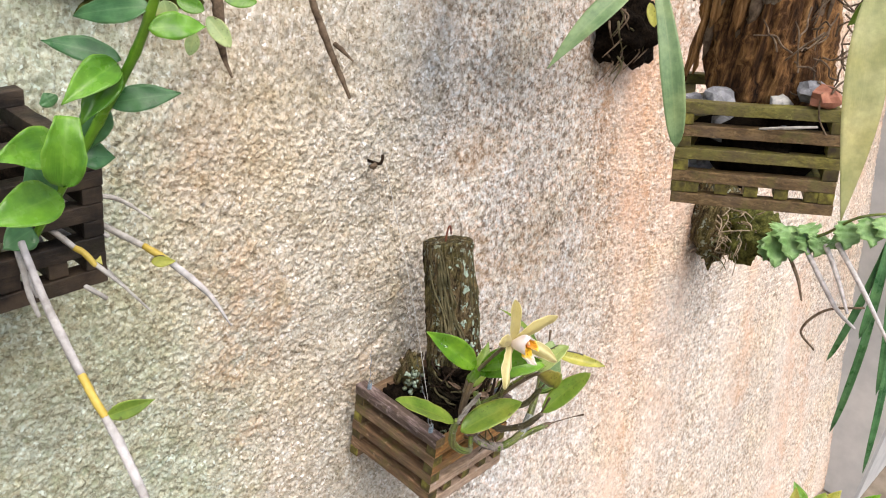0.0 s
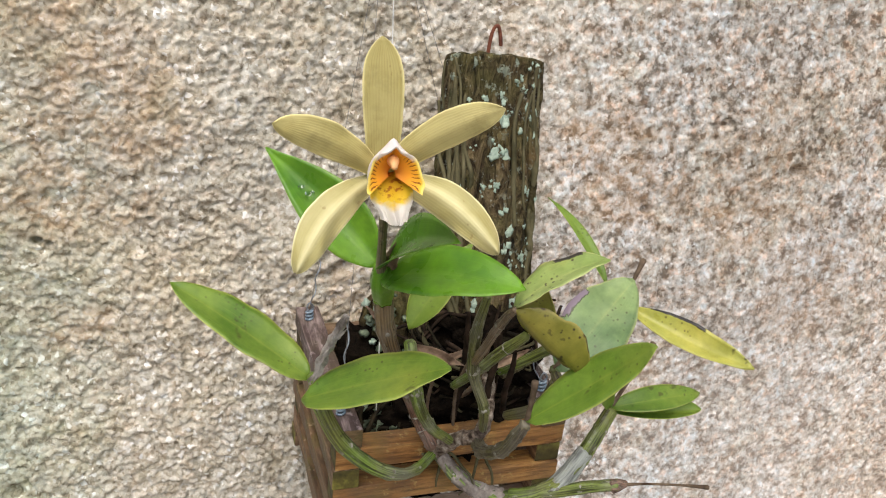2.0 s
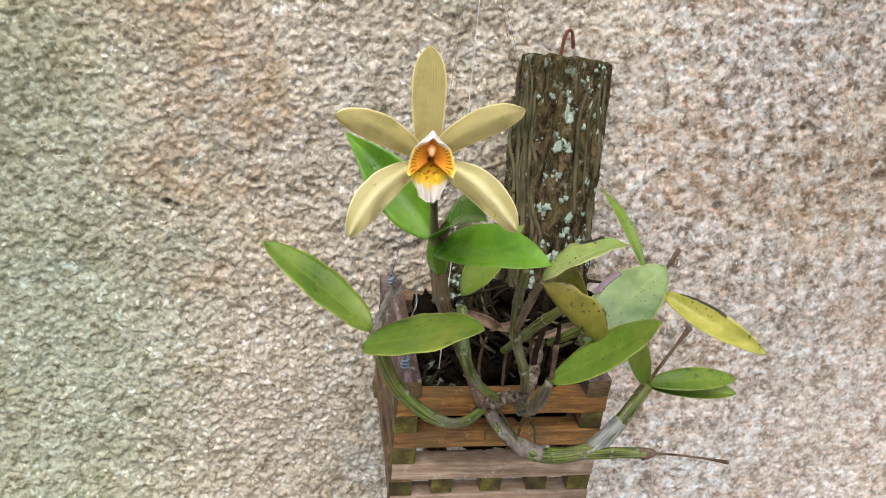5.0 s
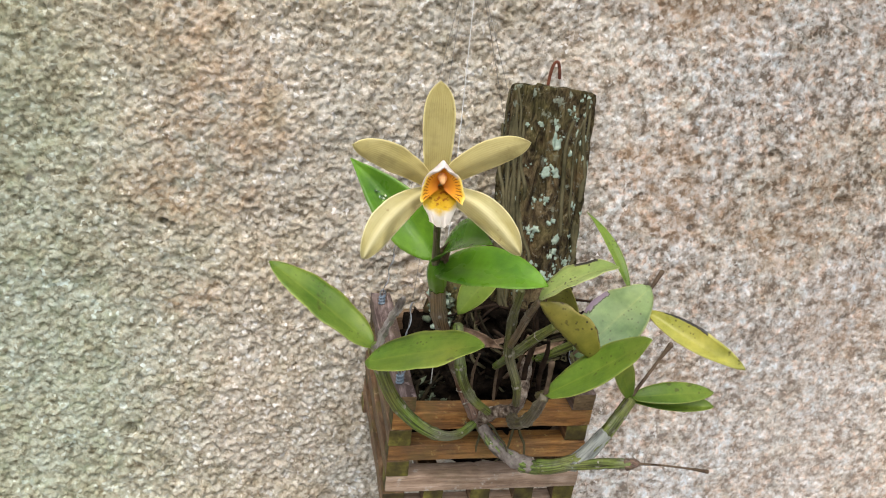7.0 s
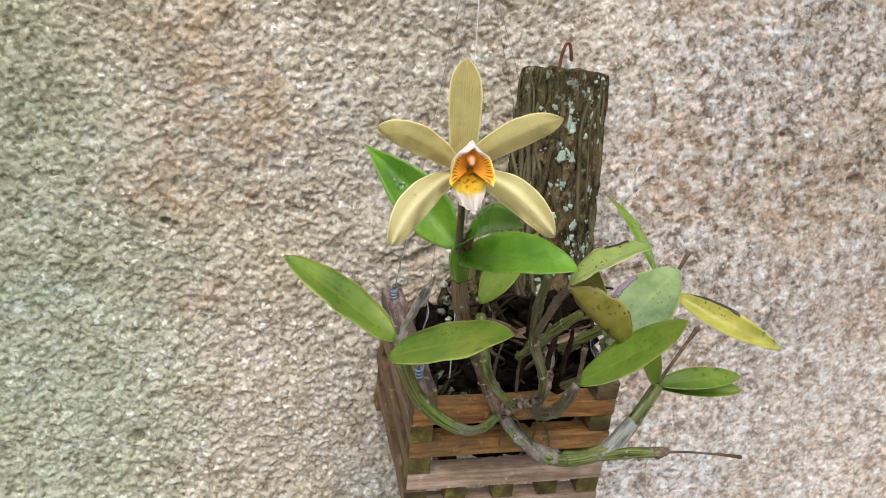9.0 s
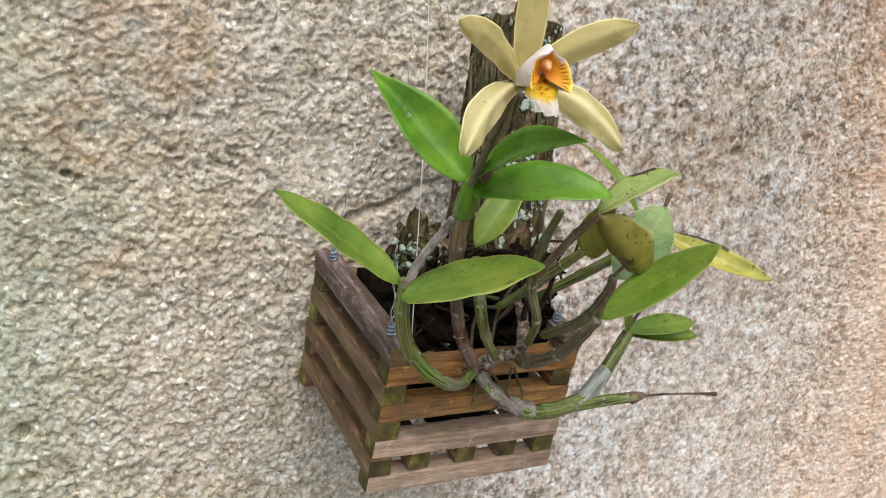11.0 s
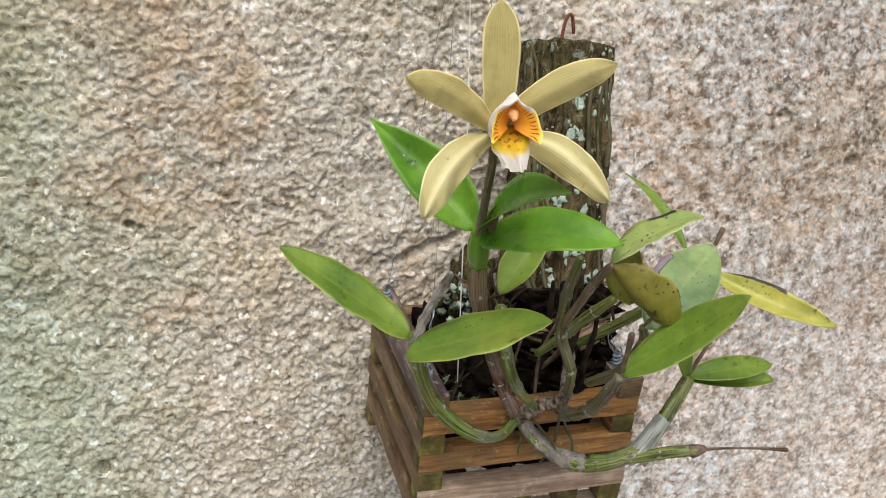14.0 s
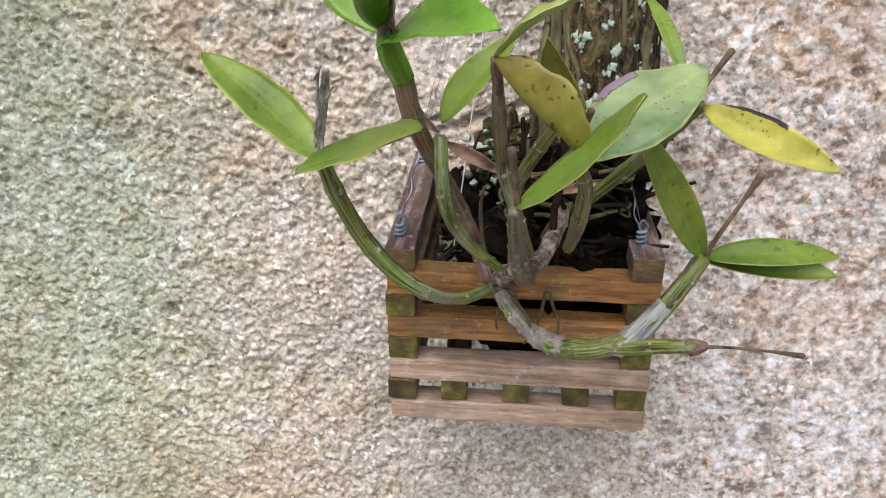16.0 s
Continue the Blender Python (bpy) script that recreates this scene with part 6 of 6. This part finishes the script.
for q, (pts, r, m) in enumerate((
    (((-0.549, -0.108, 1.746), (-0.549, -0.136, 1.717), (-0.549, -0.161, 1.698), (-0.547, -0.193, 1.672)), (0.0045, 0.0050, 0.0056, 0.0052), CANE_WHITE),
    (((-0.547, -0.193, 1.672), (-0.546, -0.209, 1.660), (-0.545, -0.224, 1.652)), (0.0055, 0.0052, 0.0050), CANE_YELLOW),
    (((-0.545, -0.223, 1.652), (-0.544, -0.242, 1.639), (-0.544, -0.265, 1.623), (-0.545, -0.284, 1.611)), (0.0050, 0.0060, 0.0058, 0.0052), CANE_WHITE),
    (((-0.489, -0.028, 1.739), (-0.464, -0.060, 1.720), (-0.441, -0.091, 1.706)), (0.0042, 0.0050, 0.0044), CANE_PALE),
    (((-0.442, -0.091, 1.707), (-0.434, -0.101, 1.701), (-0.426, -0.112, 1.694)), (0.0048, 0.0050, 0.0046), CANE_YELLOW),
    (((-0.427, -0.111, 1.695), (-0.415, -0.129, 1.681), (-0.407, -0.145, 1.669), (-0.401, -0.166, 1.649)), (0.0052, 0.0050, 0.0036, 0.0012), CANE_WHITE),
    (((-0.512, -0.031, 1.716), (-0.500, -0.054, 1.683), (-0.473, -0.080, 1.658)), (0.0042, 0.0044, 0.0036), CANE_PALE),
    (((-0.492, -0.018, 1.710), (-0.474, -0.034, 1.693), (-0.462, -0.050, 1.674), (-0.431, -0.080, 1.630)), (0.0040, 0.0050, 0.0040, 0.0014), CANE_PALE),
    (((-0.473, -0.005, 1.726), (-0.431, -0.014, 1.721), (-0.401, -0.029, 1.698)), (0.0040, 0.0042, 0.0014), CANE_PALE),
    (((-0.539, -0.066, 1.720), (-0.541, -0.087, 1.704), (-0.537, -0.097, 1.689)), (0.0042, 0.0044, 0.0036), CANE_PALE),
    (((-0.496, -0.039, 1.734), (-0.476, -0.054, 1.722), (-0.462, -0.066, 1.711)), (0.0036, 0.0044, 0.0036), CANE_WHITE),
    (((-0.544, -0.088, 1.731), (-0.547, -0.100, 1.719), (-0.548, -0.110, 1.701), (-0.546, -0.120, 1.685)), (0.0040, 0.0044, 0.0042, 0.0030), CANE_PALE),
    (((-0.516, -0.056, 1.734), (-0.507, -0.069, 1.726), (-0.498, -0.084, 1.716)), (0.0036, 0.0042, 0.0040), CANE_PALE),
    (((-0.499, -0.083, 1.717), (-0.493, -0.088, 1.712), (-0.488, -0.096, 1.703)), (0.0044, 0.0046, 0.0040), CANE_YELLOW),
    (((-0.488, -0.095, 1.704), (-0.481, -0.103, 1.696), (-0.473, -0.113, 1.686)), (0.0036, 0.0034, 0.0014), CANE_PALE))):
    part("dry_cane", tube(pts, [v * 0.60 for v in r], 28, 9, 5, 0.08, 0.12, (0.3, 0.7), q), m, cane)
for a, b, w, m in (((-0.544, -0.224, 1.652), (-0.515, -0.241, 1.665), 30, LEAF_MID), ((-0.442, -0.103, 1.697), (-0.426, -0.117, 1.699), 24, LEAF_YELLOW), ((-0.481, -0.046, 1.709), (-0.472, -0.074, 1.689), 30, LEAF_YELLOW)):
    part("small_leaf", leaf(a, b, px(w, 0.72), (-0.3, -0.8, 0.5), fold=0.35, kind="lance"), m, cane)

# moss and hanging roots at the head of the wall
clump = thing("moss_clump", "brown and green moss clump growing on the wall", "moss", (-0.377, 0.128, 1.870))
part("moss", lump((-0.330, 0.142, 1.886), 1.0, 3.7, (0.125, 0.034, 0.036), 0.5, 3.4, 4), MOSS_BRIGHT, clump)
for a, b, w in (((-0.333, 0.063, 1.882), (-0.331, 0.057, 1.861), 40), ((-0.296, 0.068, 1.847), (-0.304, 0.066, 1.824), 26), ((-0.288, 0.057, 1.865), (-0.277, 0.031, 1.839), 34), ((-0.322, 0.058, 1.883), (-0.300, 0.043, 1.875), 30), ((-0.273, 0.052, 1.885), (-0.245, 0.033, 1.883), 30)):
    part("leaf", leaf(a, b, px(w, 0.92), (-0.4, -0.8, 0.4), fold=0.25, kind="oval"), LEAF_OLD if w % 3 else LEAF_NEW, clump)
for pts, r in ((((-0.259, 0.085, 1.881), (-0.259, 0.080, 1.840), (-0.255, 0.076, 1.813), (-0.251, 0.067, 1.795)), (0.007, 0.006, 0.003, 0.001)), (((-0.132, 0.086, 1.870), (-0.121, 0.072, 1.830), (-0.109, 0.057, 1.792), (-0.099, 0.044, 1.760)), (0.0042, 0.0045, 0.0035, 0.0022)), (((-0.112, 0.064, 1.823), (-0.102, 0.058, 1.814), (-0.091, 0.052, 1.803)), (0.003, 0.0025, 0.001))):
    tagged(part("hanging_root", tube(pts, r, 24, 8, rough=0.35), TWIG), "dark woody root hanging down the stone", "root", "hanging roots")
